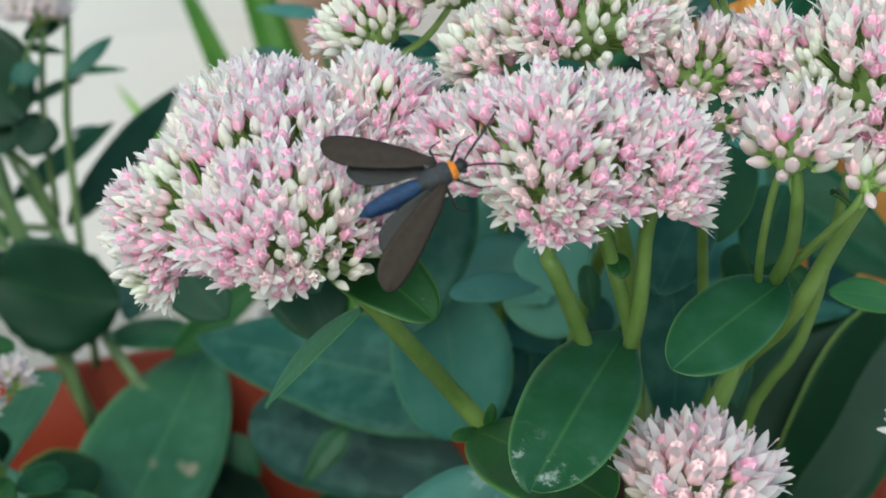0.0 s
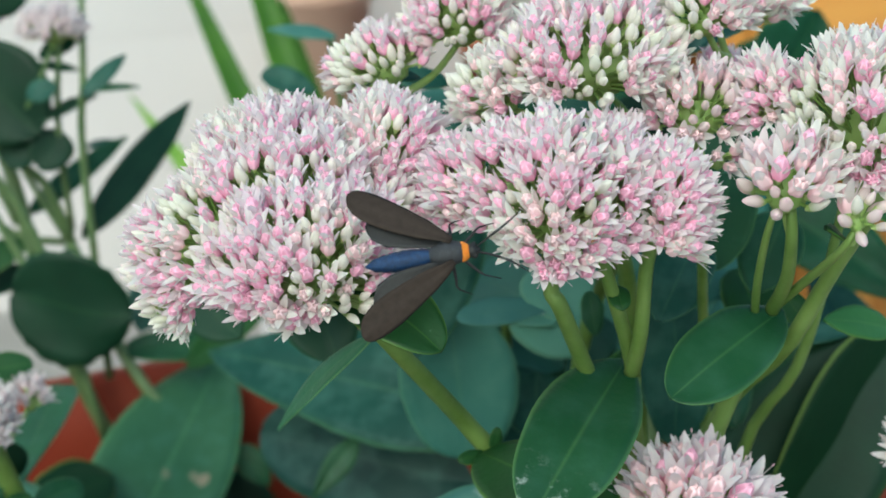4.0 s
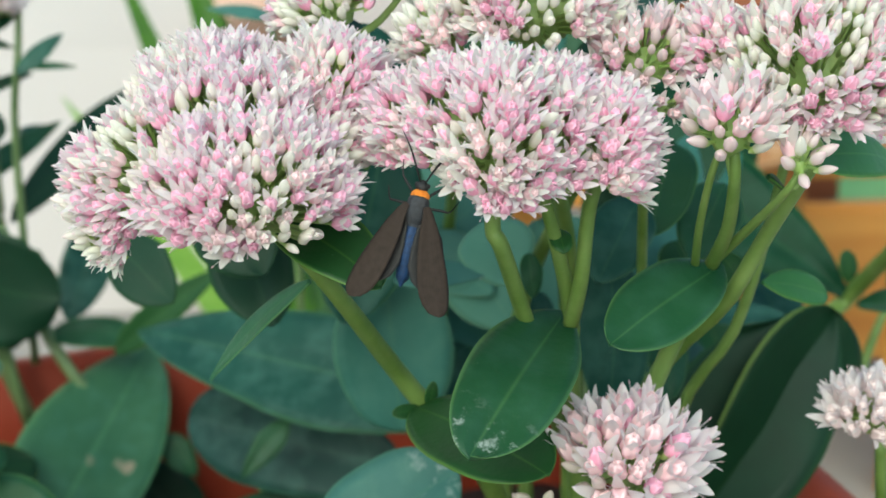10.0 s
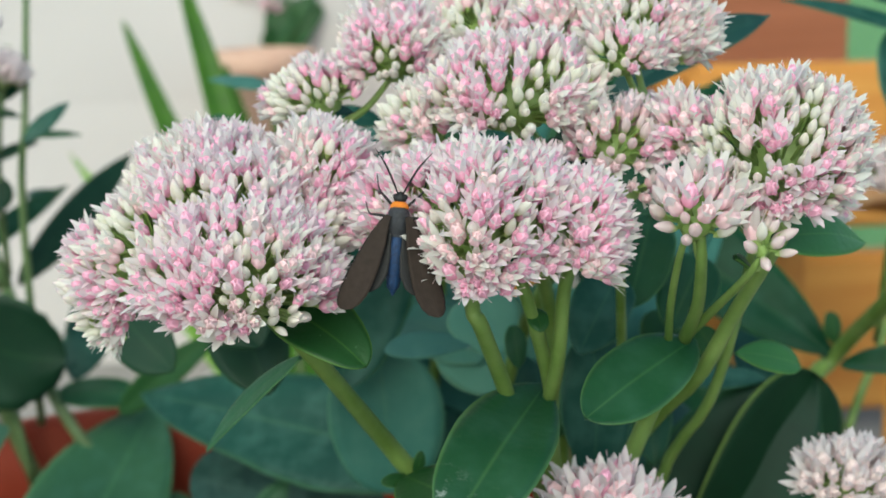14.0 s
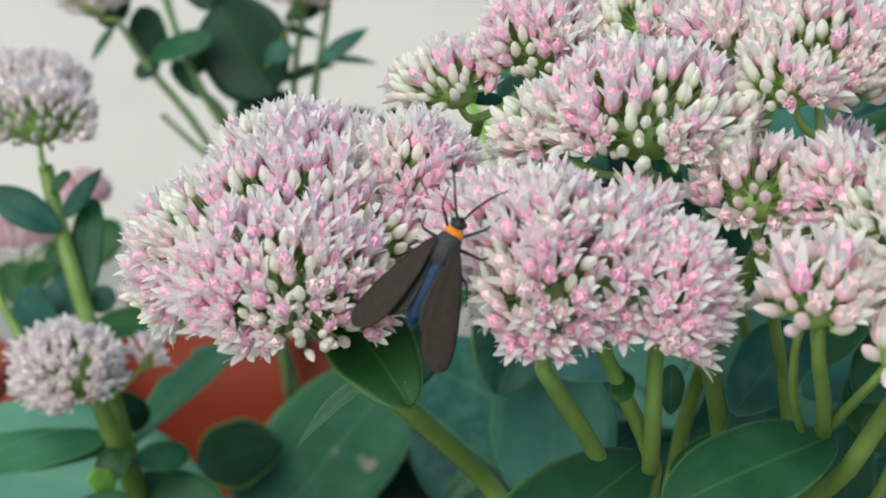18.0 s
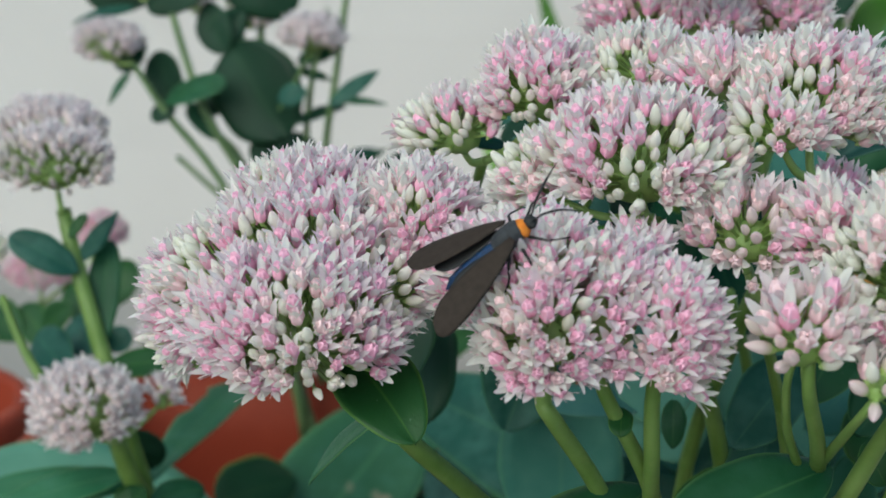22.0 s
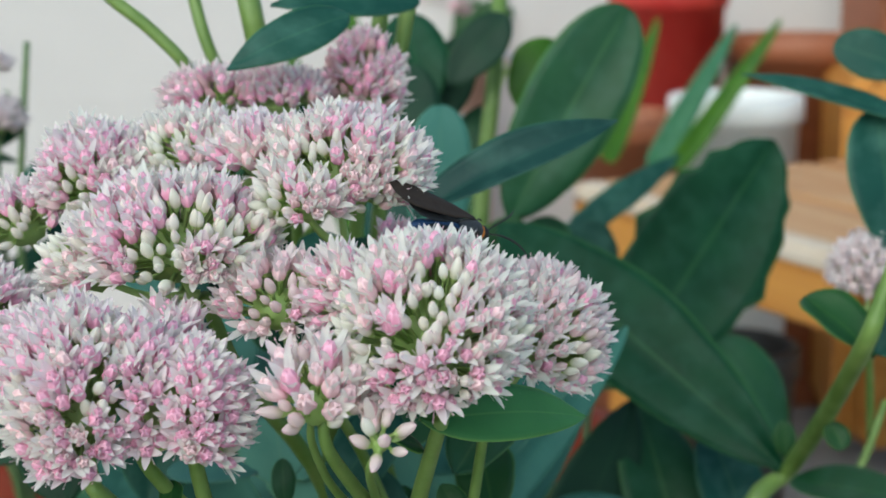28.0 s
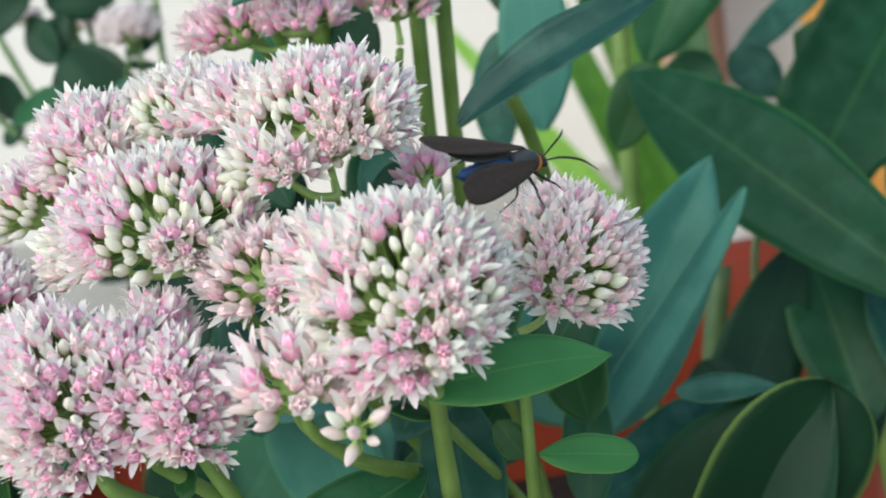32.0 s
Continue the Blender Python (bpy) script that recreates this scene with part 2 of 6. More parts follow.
def mesh(name, verts, faces, mats, smooth=True, uvs=None, index=None):
    me = bpy.data.meshes.new(name)
    me.from_pydata([tuple(v) for v in verts], [], faces)
    for m in (mats if isinstance(mats, (list, tuple)) else [mats]):
        me.materials.append(m)
    if index is not None:
        me.polygons.foreach_set("material_index", index)
    if uvs is not None:
        layer = me.uv_layers.new(name="UVMap")
        loop = np.empty(len(me.loops), dtype=np.int32)
        me.loops.foreach_get("vertex_index", loop)
        layer.data.foreach_set("uv", np.asarray(uvs, dtype=np.float32)[loop].ravel())
    if smooth:
        me.polygons.foreach_set("use_smooth", [True] * len(me.polygons))
    me.update()
    return me


def thing(name, at, label, category, group="", kind=""):
    ob = new(name)
    ob.empty_display_size = 0.01
    ob.matrix_basis = Matrix.Translation(at)
    FRAME[ob.name] = Matrix.Translation(at)
    return tagged(ob, label, category, group, kind)


def part(name, me, parent, label=""):
    """One mesh as a part; its coordinates are those of the place."""
    ob = new(name, me)
    ob.parent = parent
    ob.matrix_parent_inverse = FRAME.get(parent.name, Matrix()).inverted()
    if label:
        tagged(ob, label)
    return ob


def tube_data(points, radii, sides=8, steps=5, verts=None, faces=None, cap=True):
    """A tapered tube along a smooth curve through the points."""
    verts, faces = ([] if verts is None else verts), ([] if faces is None else faces)
    p = [Vector(q) for q in points]
    ext = [2 * p[0] - p[1]] + p + [2 * p[-1] - p[-2]]
    line, rad = [], []
    for i in range(1, len(ext) - 2):
        a, b, c, d = ext[i - 1:i + 3]
        for k in range(steps):
            t = k / steps
            line.append(0.5 * (2 * b + (c - a) * t + (2 * a - 5 * b + 4 * c - d) * t * t + (3 * b - a - 3 * c + d) * t ** 3))
            rad.append(radii[i - 1] * (1 - t) + radii[i] * t)
    line.append(p[-1])
    rad.append(radii[-1])
    side = (line[1] - line[0]).orthogonal().normalized()
    start = len(verts)
    for i, q in enumerate(line):
        way = (line[min(i + 1, len(line) - 1)] - line[max(i - 1, 0)]).normalized()
        side = (side - side.dot(way) * way).normalized()
        other = way.cross(side)
        for k in range(sides):
            w = 2 * math.pi * k / sides
            verts.append(q + rad[i] * (math.cos(w) * side + math.sin(w) * other))
    for i in range(len(line) - 1):
        for k in range(sides):
            a, b = start + i * sides + k, start + i * sides + (k + 1) % sides
            faces.append((a, b, b + sides, a + sides))
    if cap:
        faces.append(tuple(range(start + sides - 1, start - 1, -1)))
        faces.append(tuple(range(start + (len(line) - 1) * sides, start + len(line) * sides)))
    return verts, faces


def stem(parent, points, r0, r1, mat=None, name="stem", label="", sides=10):
    n = len(points)
    radii = [r0 + (r1 - r0) * i / (n - 1) for i in range(n)]
    v, f = tube_data(points, radii, sides)
    return part(name, mesh(name, v, f, mat or STEM), parent, label)


PROFILE = {"oval": (0.62, 0.5), "obovate": (0.95, 0.42), "lance": (0.6, 0.85), "round": (0.5, 0.5), "blade": (0.16, 0.55), "spoon": (1.25, 0.45), "pointed": (0.75, 0.72)}


def leaf(parent, base, tip, width, face, mat, shape="oval", bend=0.08, cup=0.12, teeth=0.0, wave=0.065, twist=0.0, thick=0.0007, notch=0.0, name="leaf", label=""):
    """A fleshy leaf from base to tip; face: the way its upper side looks; bend, cup: hollow along and across."""
    base, tip = Vector(base), Vector(tip)
    u = tip - base
    size = u.length
    u.normalize()
    n0 = Vector(face)
    n0 = (n0 - n0.dot(u) * u).normalized()
    a, b = PROFILE[shape]
    peak = max((i / 50) ** a * (1 - i / 50) ** b for i in range(51))
    rows, cols = 22, 8
    seed = Vector((base.x * 311, base.y * 173, base.z * 97))
    top, low, uvs = [], [], []
    for i in range(rows + 1):
        s = 0.5 - 0.5 * math.cos(math.pi * i / rows)
        half = max(0.5 * width * s ** a * (1 - s) ** b / peak, 0.0004 if i < rows else 0.0001)
        if i < 3:
            half = max(half, width * 0.06)
        for j in range(cols + 1):
            y = 2 * j / cols - 1
            turn = twist * (s - 0.5)
            n = (n0 * math.cos(turn) + u.cross(n0) * math.sin(turn)).normalized()
            v = n.cross(u)
            edge = 1.0
            if teeth and abs(y) > 0.99:
                edge = 1 - teeth * (0.5 + 0.5 * math.cos(s * 2 * math.pi * 9)) * (0.6 + 0.4 * noise.noise(seed + Vector((s * 9, y, 0))))
            edge *= 1 + 0.10 * noise.noise(seed + Vector((s * 3.1, y * 0.8, 2)))
            if notch and y > 0.4 and 0.55 < s < 0.8:
                edge *= 1 - notch * (y - 0.4)
            lift = 0.5 * bend * size * (1 - 4 * (s - 0.5) ** 2) + cup * half * y * y
            lift += wave * width * noise.noise(seed + Vector((s * 2.3, y * 1.1, 5)))
            lift -= 0.02 * width * math.exp(-(y * 5) ** 2)
            q = base + u * (size * s) + v * (half * y * edge) + n * lift
            t = thick * (1 - 0.7 * abs(y) ** 3) * (0.5 + 0.5 * min(1, 6 * (1 - s)))
            top.append(q + n * t * 0.5)
            low.append(q - n * t * 0.5)
            uvs.append((s, 0.5 + 0.5 * y))
    w, count = cols + 1, len(top)
    faces = []
    for i in range(rows):
        for j in range(cols):
            k = i * w + j
            faces.append((k, k + w, k + w + 1, k + 1))
            faces.append((count + k, count + k + 1, count + k + w + 1, count + k + w))
        k = i * w
        faces.append((k, count + k, count + k + w, k + w))
        k = i * w + cols
        faces.append((k, k + w, count + k + w, count + k))
    for j in range(cols):
        faces.append((j, j + 1, count + j + 1, count + j))
        k = rows * w + j
        faces.append((k, count + k, count + k + 1, k + 1))
    return part(name, mesh(name, top + low, faces, mat, uvs=uvs + uvs), parent, label)


def floret_mesh(tint, spread, seed, length=0.0042, wide=0.00125, count=5, pale=False):
    """A starry flower: fleshy pointed petals, a five-lobed mass of carpels in the middle, stamens and a green calyx."""
    rnd = random.Random(seed)
    verts, faces, index, uvs = [], [], [], []
    stops = (0, 0.16, 0.36, 0.58, 0.78, 0.92, 1.0)
    shape = (0.58, 0.82, 0.98, 0.96, 0.70, 0.38, 0.05)
    for k in range(count):
        turn = 2 * math.pi * (k + rnd.uniform(-0.12, 0.12)) / count
        size, open_to = length * rnd.uniform(0.84, 1.1), radians(spread * rnd.uniform(0.58, 1.06))
        r, z, start = 0.00045, 0.0002, len(verts)
        roll = rnd.uniform(-0.18, 0.18)
        for i, s in enumerate(stops):
            lean = open_to * (0.55 + 0.6 * s)
            if i:
                r += size * (s - stops[i - 1]) * math.sin(lean)
                z += size * (s - stops[i - 1]) * math.cos(lean)
            half = wide * 0.5 * shape[i]
            for y in (-1, -0.5, 0, 0.5, 1):
                deep = half * ((0.42 - 0.16 * s) * y * y + roll * y)
                rr = r - deep * math.cos(lean)
                zz = z + deep * math.sin(lean)
                verts.append((rr * math.cos(turn) - y * half * math.sin(turn), rr * math.sin(turn) + y * half * math.cos(turn), zz))
                uvs.append((s, 0.5 + 0.5 * y))
        for i in range(len(stops) - 1):
            for j in range(4):
                a = start + i * 5 + j
                faces.append((a, a + 1, a + 6, a + 5))
                index.append(0)
    start = len(verts)
    tall = length * (0.56 if spread > 40 else 0.78)
    for r, z, lobed in ((0.00072, 0.0001, 0.10), (0.00100, 0.28, 0.20), (0.00086, 0.52, 0.30), (0.00058, 0.78, 0.42), (0.00026, 1.0, 0.55), (0.00008, 0.82, 0.0)):
        for q in range(15):
            w = 2 * math.pi * q / 15
            rr = r * (1 + lobed * math.cos(5 * w + math.pi)) * length / 0.0042
            verts.append((rr * math.cos(w), rr * math.sin(w), z * tall))
            uvs.append((0.5, 0.5))
    for i in range(5):
        for q in range(15):
            a, b = start + i * 15 + q, start + i * 15 + (q + 1) % 15
            faces.append((a, b, b + 15, a + 15))
            index.append(1)
    for k in range(count if spread > 24 else 0):
        turn = 2 * math.pi * (k + 0.5 + rnd.uniform(-0.2, 0.2)) / count
        lean, start = radians(min(spread * 0.7, 34)) * rnd.uniform(0.6, 1.3), len(verts)
        size = length * rnd.uniform(0.60, 0.85)
        for r, f in ((0.00006, 0.05), (0.00005, 0.9), (0.00013, 0.93), (0.00003, 1.02)):
            d, z = 0.0007 + size * f * math.sin(lean), 0.0005 + size * f * math.cos(lean)
            for q in range(3):
                w = 2 * math.pi * q / 3
                verts.append((d * math.cos(turn) + r * math.cos(w), d * math.sin(turn) + r * math.sin(w), z))
                uvs.append((0.9, 0.5))
        for i in range(3):
            for q in range(3):
                a, b = start + i * 3 + q, start + i * 3 + (q + 1) % 3
                faces.append((a, b, b + 3, a + 3))
                index.append(0 if i == 0 else 2)
    start = len(verts)
    for r, z in ((0.0002, -0.0012), (0.0005, -0.0005), (0.00078, 0.0003), (0.00074, 0.0009)):
        for q in range(6):
            w = math.pi * q / 3
            verts.append((r * math.cos(w), r * math.sin(w), z))
            uvs.append((0.5, 0.5))
    for i in range(3):
        for q in range(6):
            a, b = start + i * 6 + q, start + i * 6 + (q + 1) % 6
            faces.append((a, b, b + 6, a + 6))
            index.append(3)
    return mesh("floret", verts, faces, [PETALS[tint], CARPEL_DULL if tint == "mauve" else CARPEL_PALE if pale else CARPEL, ANTHER, CALYX], uvs=uvs, index=index)


def bud_mesh(tint, seed, length=0.0032, wide=0.0019):
    """A closed egg-shaped bud with five faint seams, on a small calyx."""
    rnd = random.Random(seed)
    verts, faces, index, uvs = [], [], [], []
    rings = ((0.28, -0.22), (0.55, -0.08), (0.82, 0.1), (1.0, 0.32), (0.92, 0.54), (0.64, 0.77), (0.30, 0.93), (0.04, 1.0))
    tilt = rnd.uniform(-0.14, 0.14)
    for i, (r, z) in enumerate(rings):
        for q in range(10):
            w = math.pi * q / 5
            rr = wide * 0.5 * r * (1.0 if q % 2 else 0.93)
            verts.append((rr * math.cos(w) + tilt * length * max(z, 0) ** 2, rr * math.sin(w), length * z))
            uvs.append((min(max(z, 0), 1), 0.5))
    for i in range(len(rings) - 1):
        for q in range(10):
            a, b = i * 10 + q, i * 10 + (q + 1) % 10
            faces.append((a, b, b + 10, a + 10))
            index.append(1 if i < 2 else 0)
    return mesh("bud", verts, faces, [BUDS[tint], CALYX], uvs=uvs, index=index)


STARS = {}
for tint in PETALS:
    pale = tint in ("white", "blush", "lilac", "mauve")
    STARS[tint] = (
        [floret_mesh(tint, 56, 10 + k, 0.0037 + 0.0001 * k, 0.00145) for k in range(5)],
        [floret_mesh(tint, 33, 20 + k, 0.0043 + 0.0001 * k, 0.00130, pale=pale and k % 2 == 0) for k in range(5)],
        [floret_mesh(tint, 18, 30 + k, 0.0045, 0.00126, pale=pale) for k in range(4)],
        [bud_mesh(tint, 40 + k, 0.0026 + 0.0002 * k, 0.00150 + 0.00008 * (k % 3)) for k in range(5)],
    )


def flower_head(parent, foot, lobes, seed, tint, spacing=0.00188, buds=0.22, stars=0.3, size=1.0, r_stalk=0.0007, spread=114, label=""):
    """A flat-topped cluster. lobes: centre, half sizes along x, y, z and the way the lobe looks; florets stand all over each lobe."""
    rnd = random.Random(seed)
    foot = Vector(foot)
    if tint == "mauve":
        spacing, size, stars = spacing * 1.3, size * 1.2, stars + 0.25
    verts, faces, places = [], [], []
    shape = [(Vector(c), Vector(r), Vector(w).normalized()) for c, r, w in lobes]
    sink = 0.0027 * size
    for li, (c, r, way) in enumerate(shape):
        inner = Vector([max(x - sink, 0.002) for x in r])
        low = c - way * min(inner) * 0.55
        mid = foot.lerp(low, 0.5) + Vector((0, 0, -0.0012))
        tube_data([foot, mid, low], [r_stalk, r_stalk * 0.8, r_stalk * 0.65], 6, 4, verts, faces)
        area = 4 * math.pi * ((inner.x * inner.y) ** 1.6 / 3 + (inner.x * inner.z) ** 1.6 / 3 + (inner.y * inner.z) ** 1.6 / 3) ** (1 / 1.6)
        count = max(int(area / (spacing * spacing * 0.87)), 8)
        for k in range(count):
            z = 1 - 2 * (k + 0.5) / count
            w = k * 2.399963 + seed
            d = Vector((math.sqrt(1 - z * z) * math.cos(w), math.sqrt(1 - z * z) * math.sin(w), z))
            d = (d + Vector([rnd.uniform(-1, 1) for _ in "xyz"]) * 0.11).normalized()
            if d.angle(way) > radians(spread):
                continue
            p = c + Vector((d.x * inner.x, d.y * inner.y, d.z * inner.z)) * rnd.uniform(0.9, 1.05)
            buried = False
            for lj, (c2, r2, _) in enumerate(shape):
                if lj != li:
                    o = p - c2
                    if (o.x / r2.x) ** 2 + (o.y / r2.y) ** 2 + (o.z / r2.z) ** 2 < 0.62:
                        buried = True
            if buried:
                continue
            out = Vector((d.x / inner.x, d.y / inner.y, d.z / inner.z)).normalized()
            lean = (out * 0.54 + way * 0.54 + Vector([rnd.uniform(-1, 1) for _ in "xyz"]) * 0.16).normalized()
            places.append((p, lean))
            side = lean.orthogonal().normalized() * 0.00026 * size
            other = lean.cross(side)
            start = len(verts)
            bend = p.lerp(low, 0.45) + way * 0.0004
            for q, g in ((low.lerp(p, 0.12), 1.5), (bend, 1.1), (p, 1.0)):
                for m in (0, 2.094, 4.189):
                    verts.append(q + g * (math.cos(m) * side + math.sin(m) * other))
            for i in range(2):
                for q in range(3):
                    a, b = start + i * 3 + q, start + i * 3 + (q + 1) % 3
                    faces.append((a, b, b + 3, a + 3))
        start = len(verts)
        core = inner * 0.58
        for i in range(7):
            for k in range(10):
                lat, w = math.pi * (i + 0.5) / 7, math.pi * k / 5
                d = Vector((math.sin(lat) * math.cos(w), math.sin(lat) * math.sin(w), math.cos(lat)))
                g = 1 + 0.2 * noise.noise(d * 3 + c * 200)
                verts.append(c - way * 0.001 + Vector((d.x * core.x, d.y * core.y, d.z * core.z)) * g)
        for i in range(6):
            for k in range(10):
                a, b = start + i * 10 + k, start + i * 10 + (k + 1) % 10
                faces.append((a, b, b + 10, a + 10))
    head = part("flower_head", mesh("flower_head", verts, faces, PEDICEL), parent, label)
    blend_in = {"pink": "white", "white": "pink", "blush": "white", "rose": "blush", "lilac": "lilac", "mauve": "mauve"}[tint]
    share = 0.0 if tint == "white" else 0.06
    for p, lean in places:
        patch = noise.noise(p * 130 + Vector((seed, 0, 0))) * 0.55 + 0.1 * rnd.uniform(-1, 1)
        up = lean.z
        second = noise.noise(p * 90 + Vector((0, seed, 7))) * 0.8 + 0.25 * rnd.uniform(-1, 1) > (0.06 if tint == "white" else 0.22) - share
        wide_open, half_open, cups, closed = STARS[blend_in if second else tint]
        if patch > 0.24 - buds and up < 0.92:
            pick, name = rnd.choice(closed), "bud"
        else:
            pick, name = rnd.choice(wide_open if rnd.random() < stars * 0.3 + 0.4 * (0.35 - up) else (half_open if rnd.random() < 0.5 else cups)), "floret"
        ob = new(name, pick)
        ob.parent = head
        turn = lean.to_track_quat("Z", "Y").to_matrix().to_4x4()
        ob.matrix_basis = Matrix.Translation(p) @ turn @ pose(0, 0, 0, 0, 0, rnd.uniform(0, 360)) @ Matrix.Scale(size * rnd.uniform(0.66, 0.90) if name == "floret" else size ** 0.4 * rnd.uniform(0.76, 1.04), 4)
    return head


# ---- setting ----
WALL_PAINT = plain("wall paint", (0.575, 0.54, 0.535), (0.52, 0.488, 0.483), 0.7, 3, 0.2, 0.001)
CONCRETE = plain("concrete", (0.33, 0.312, 0.292), (0.26, 0.246, 0.228), 0.85, 9, 0.5, 0.002)
LAWN = plain("lawn", (0.13, 0.30, 0.09), (0.20, 0.40, 0.14), 0.9, 14, 0.8, 0.01)
TERRACOTTA = plain("terracotta plastic", (0.205, 0.026, 0.010), (0.27, 0.041, 0.018), 0.6, 22, 0.25, 0.0006)
TERRACOTTA.node_tree.nodes["Principled BSDF"].inputs["Specular IOR Level"].default_value = 0.2
RED_PLASTIC = plain("red plastic", (0.42, 0.025, 0.022), (0.50, 0.045, 0.035), 0.4, 30, 0.1, 0.0004)
SOIL = plain("soil", (0.022, 0.016, 0.012), (0.06, 0.045, 0.03), 0.95, 160, 0.9, 0.004)
DARK = plain("dark plastic", (0.012, 0.012, 0.014), (0.03, 0.03, 0.034), 0.45, 40, 0.1, 0.0003)
WHITE = plain("white glaze", (0.80, 0.80, 0.79), (0.74, 0.74, 0.73), 0.3, 20, 0.05, 0.0003)


def wood_material(name, a, c, k):
    """Sawn boards: long grain along x of each board, growth bands and darker knots."""
    m, nodes, links, b = material(name, a, 0.55)
    co = nodes.new("ShaderNodeTexCoord")
    mp = nodes.new("ShaderNodeMapping")
    mp.inputs["Scale"].default_value = (4, 45, 45)
    links.new(co.outputs["Object"], mp.inputs["Vector"])
    n = nodes.new("ShaderNodeTexNoise")
    n.inputs["Scale"].default_value, n.inputs["Detail"].default_value, n.inputs["Distortion"].default_value = 1.2, 6, 0.6
    links.new(mp.outputs[0], n.inputs["Vector"])
    col = blend(nodes, links, ramp(nodes, links, n.outputs["Fac"], [(0.3, (0, 0, 0)), (0.65, (1, 1, 1))]), a, c)
    v = nodes.new("ShaderNodeTexVoronoi")
    v.inputs["Scale"].default_value = 6
    links.new(co.outputs["Object"], v.inputs["Vector"])
    col = blend(nodes, links, ramp(nodes, links, v.outputs["Distance"], [(0.05, (0.9, 0.9, 0.9)), (0.14, (0, 0, 0))]), col, k)
    links.new(col, b.inputs["Base Color"])
    relief(nodes, links, b, n.outputs["Fac"], 0.4, 0.001)
    return m


WOOD_PALE = wood_material("weathered board", (0.40, 0.18, 0.065), (0.54, 0.33, 0.17), (0.2, 0.1, 0.05))
WOOD_ORANGE = wood_material("stained board", (0.44, 0.17, 0.025), (0.56, 0.26, 0.05), (0.2, 0.07, 0.02))
WOOD_RED = wood_material("red-brown board", (0.24, 0.075, 0.03), (0.33, 0.11, 0.05), (0.08, 0.03, 0.015))


def box_data(size, edge=0.003):
    """A block with softened edges, centred on the origin."""
    bm = bmesh.new()
    bmesh.ops.create_cube(bm, size=1)
    for v in bm.verts:
        v.co = Vector((v.co.x * size[0], v.co.y * size[1], v.co.z * size[2]))
    bmesh.ops.bevel(bm, geom=bm.edges[:], offset=min(edge, min(size) * 0.3), segments=2, affect="EDGES")
    return bm


def block(name, size, m, mat, parent, label="", edge=0.003):
    """A board or post of that size, centred at the pose m of the place."""
    bm = box_data(size, edge)
    me = bpy.data.meshes.new(name)
    bm.to_mesh(me)
    bm.free()
    me.materials.append(mat)
    ob = part(name, me, parent, label)
    ob.matrix_basis = m
    return ob


ground = new("ground", mesh("ground", [(-60, -60, 0), (60, -60, 0), (60, 60, 0), (-60, 60, 0)], [(0, 1, 2, 3)], CONCRETE, smooth=False))
tagged(ground, "pale grey concrete ground", "ground", kind="structure")
lawn = new("lawn", mesh("lawn", [(0.6, 1.7, 0.004), (40, 1.7, 0.004), (40, 50, 0.004), (0.6, 50, 0.004)], [(0, 1, 2, 3)], LAWN, smooth=False))
tagged(lawn, "bright green mown lawn", "lawn", kind="structure")
wall = new("wall_north", mesh("wall_north", [(x, y, z) for z in (0, 2.4) for x, y in ((-4, 1.365), (0.43, 1.365), (0.43, 1.5), (-4, 1.5))],
                              [(0, 1, 5, 4), (1, 2, 6, 5), (2, 3, 7, 6), (3, 0, 4, 7), (4, 5, 6, 7), (3, 2, 1, 0)], WALL_PAINT, smooth=False))
tagged(wall, "white painted board wall", "wall", kind="structure")
for i in range(17):
    block("board", (4.43, 0.012, 0.1398), pose(-1.785, 1.359, 0.07 + 0.14 * i), WALL_PAINT, wall, edge=0.0004)


def ring_shell(rings, n, mat, name, parent, label="", squash=None):
    """A body turned round an axis: rings of (radius, height); squash gives a rounded-box outline instead of a circle."""
    verts, faces = [], []
    for r, z in rings:
        for k in range(n):
            w = 2 * math.pi * k / n
            verts.append(squash(r, w, z) if squash else (r * math.cos(w), r * math.sin(w), z))
    for i in range(len(rings) - 1):
        for k in range(n):
            a, b = i * n + k, i * n + (k + 1) % n
            faces.append((a, b, b + n, a + n))
    return part(name, mesh(name, verts, faces, mat), parent, label)


def round_pot(x, y, r, height, mat, label, base=0.0, soil=True):
    pot = thing("flower_pot", (x, y, base), label, "flower pot")
    h = height
    rings = [(0.001, 0), (r * 0.72, 0), (r * 0.74, 0.004), (r * 0.93, h - 0.022), (r * 0.935, h - 0.022), (r, h - 0.02), (r, h - 0.002), (r - 0.002, h), (r - 0.006, h), (r - 0.007, h - 0.003), (r * 0.88, h - 0.05), (0.001, h - 0.05)]
    body = ring_shell(rings, 40, mat, "body", pot)
    body.matrix_basis = Matrix.Translation((x, y, base))
    if soil:
        s = ring_shell([(0.001, h - 0.028), (r * 0.5, h - 0.026), (r * 0.895, h - 0.03), (r * 0.895, h - 0.04)], 30, SOIL, "soil", pot, "dark potting soil")
        s.matrix_basis = Matrix.Translation((x, y, base))
    return pot


# long planter in which the near stonecrop grows
PX, PY, PW, PD, PH = -0.0595, 0.145, 0.275, 0.29, 0.271
planter = thing("planter", (PX, PY, 0), "long terracotta-coloured plastic planter full of stonecrop", "planter")


def trough(r, w, z):
    """A rounded rectangle, r metres in from the outer edge."""
    c, s = math.cos(w), math.sin(w)
    p = 0.16
    x = PX + (PW / 2 - r) * math.copysign(abs(c) ** p, c)
    return (x, PY + (PD / 2 - r) * math.copysign(abs(s) ** p, s), z * (1 + 0.33 * (x + 0.12)))


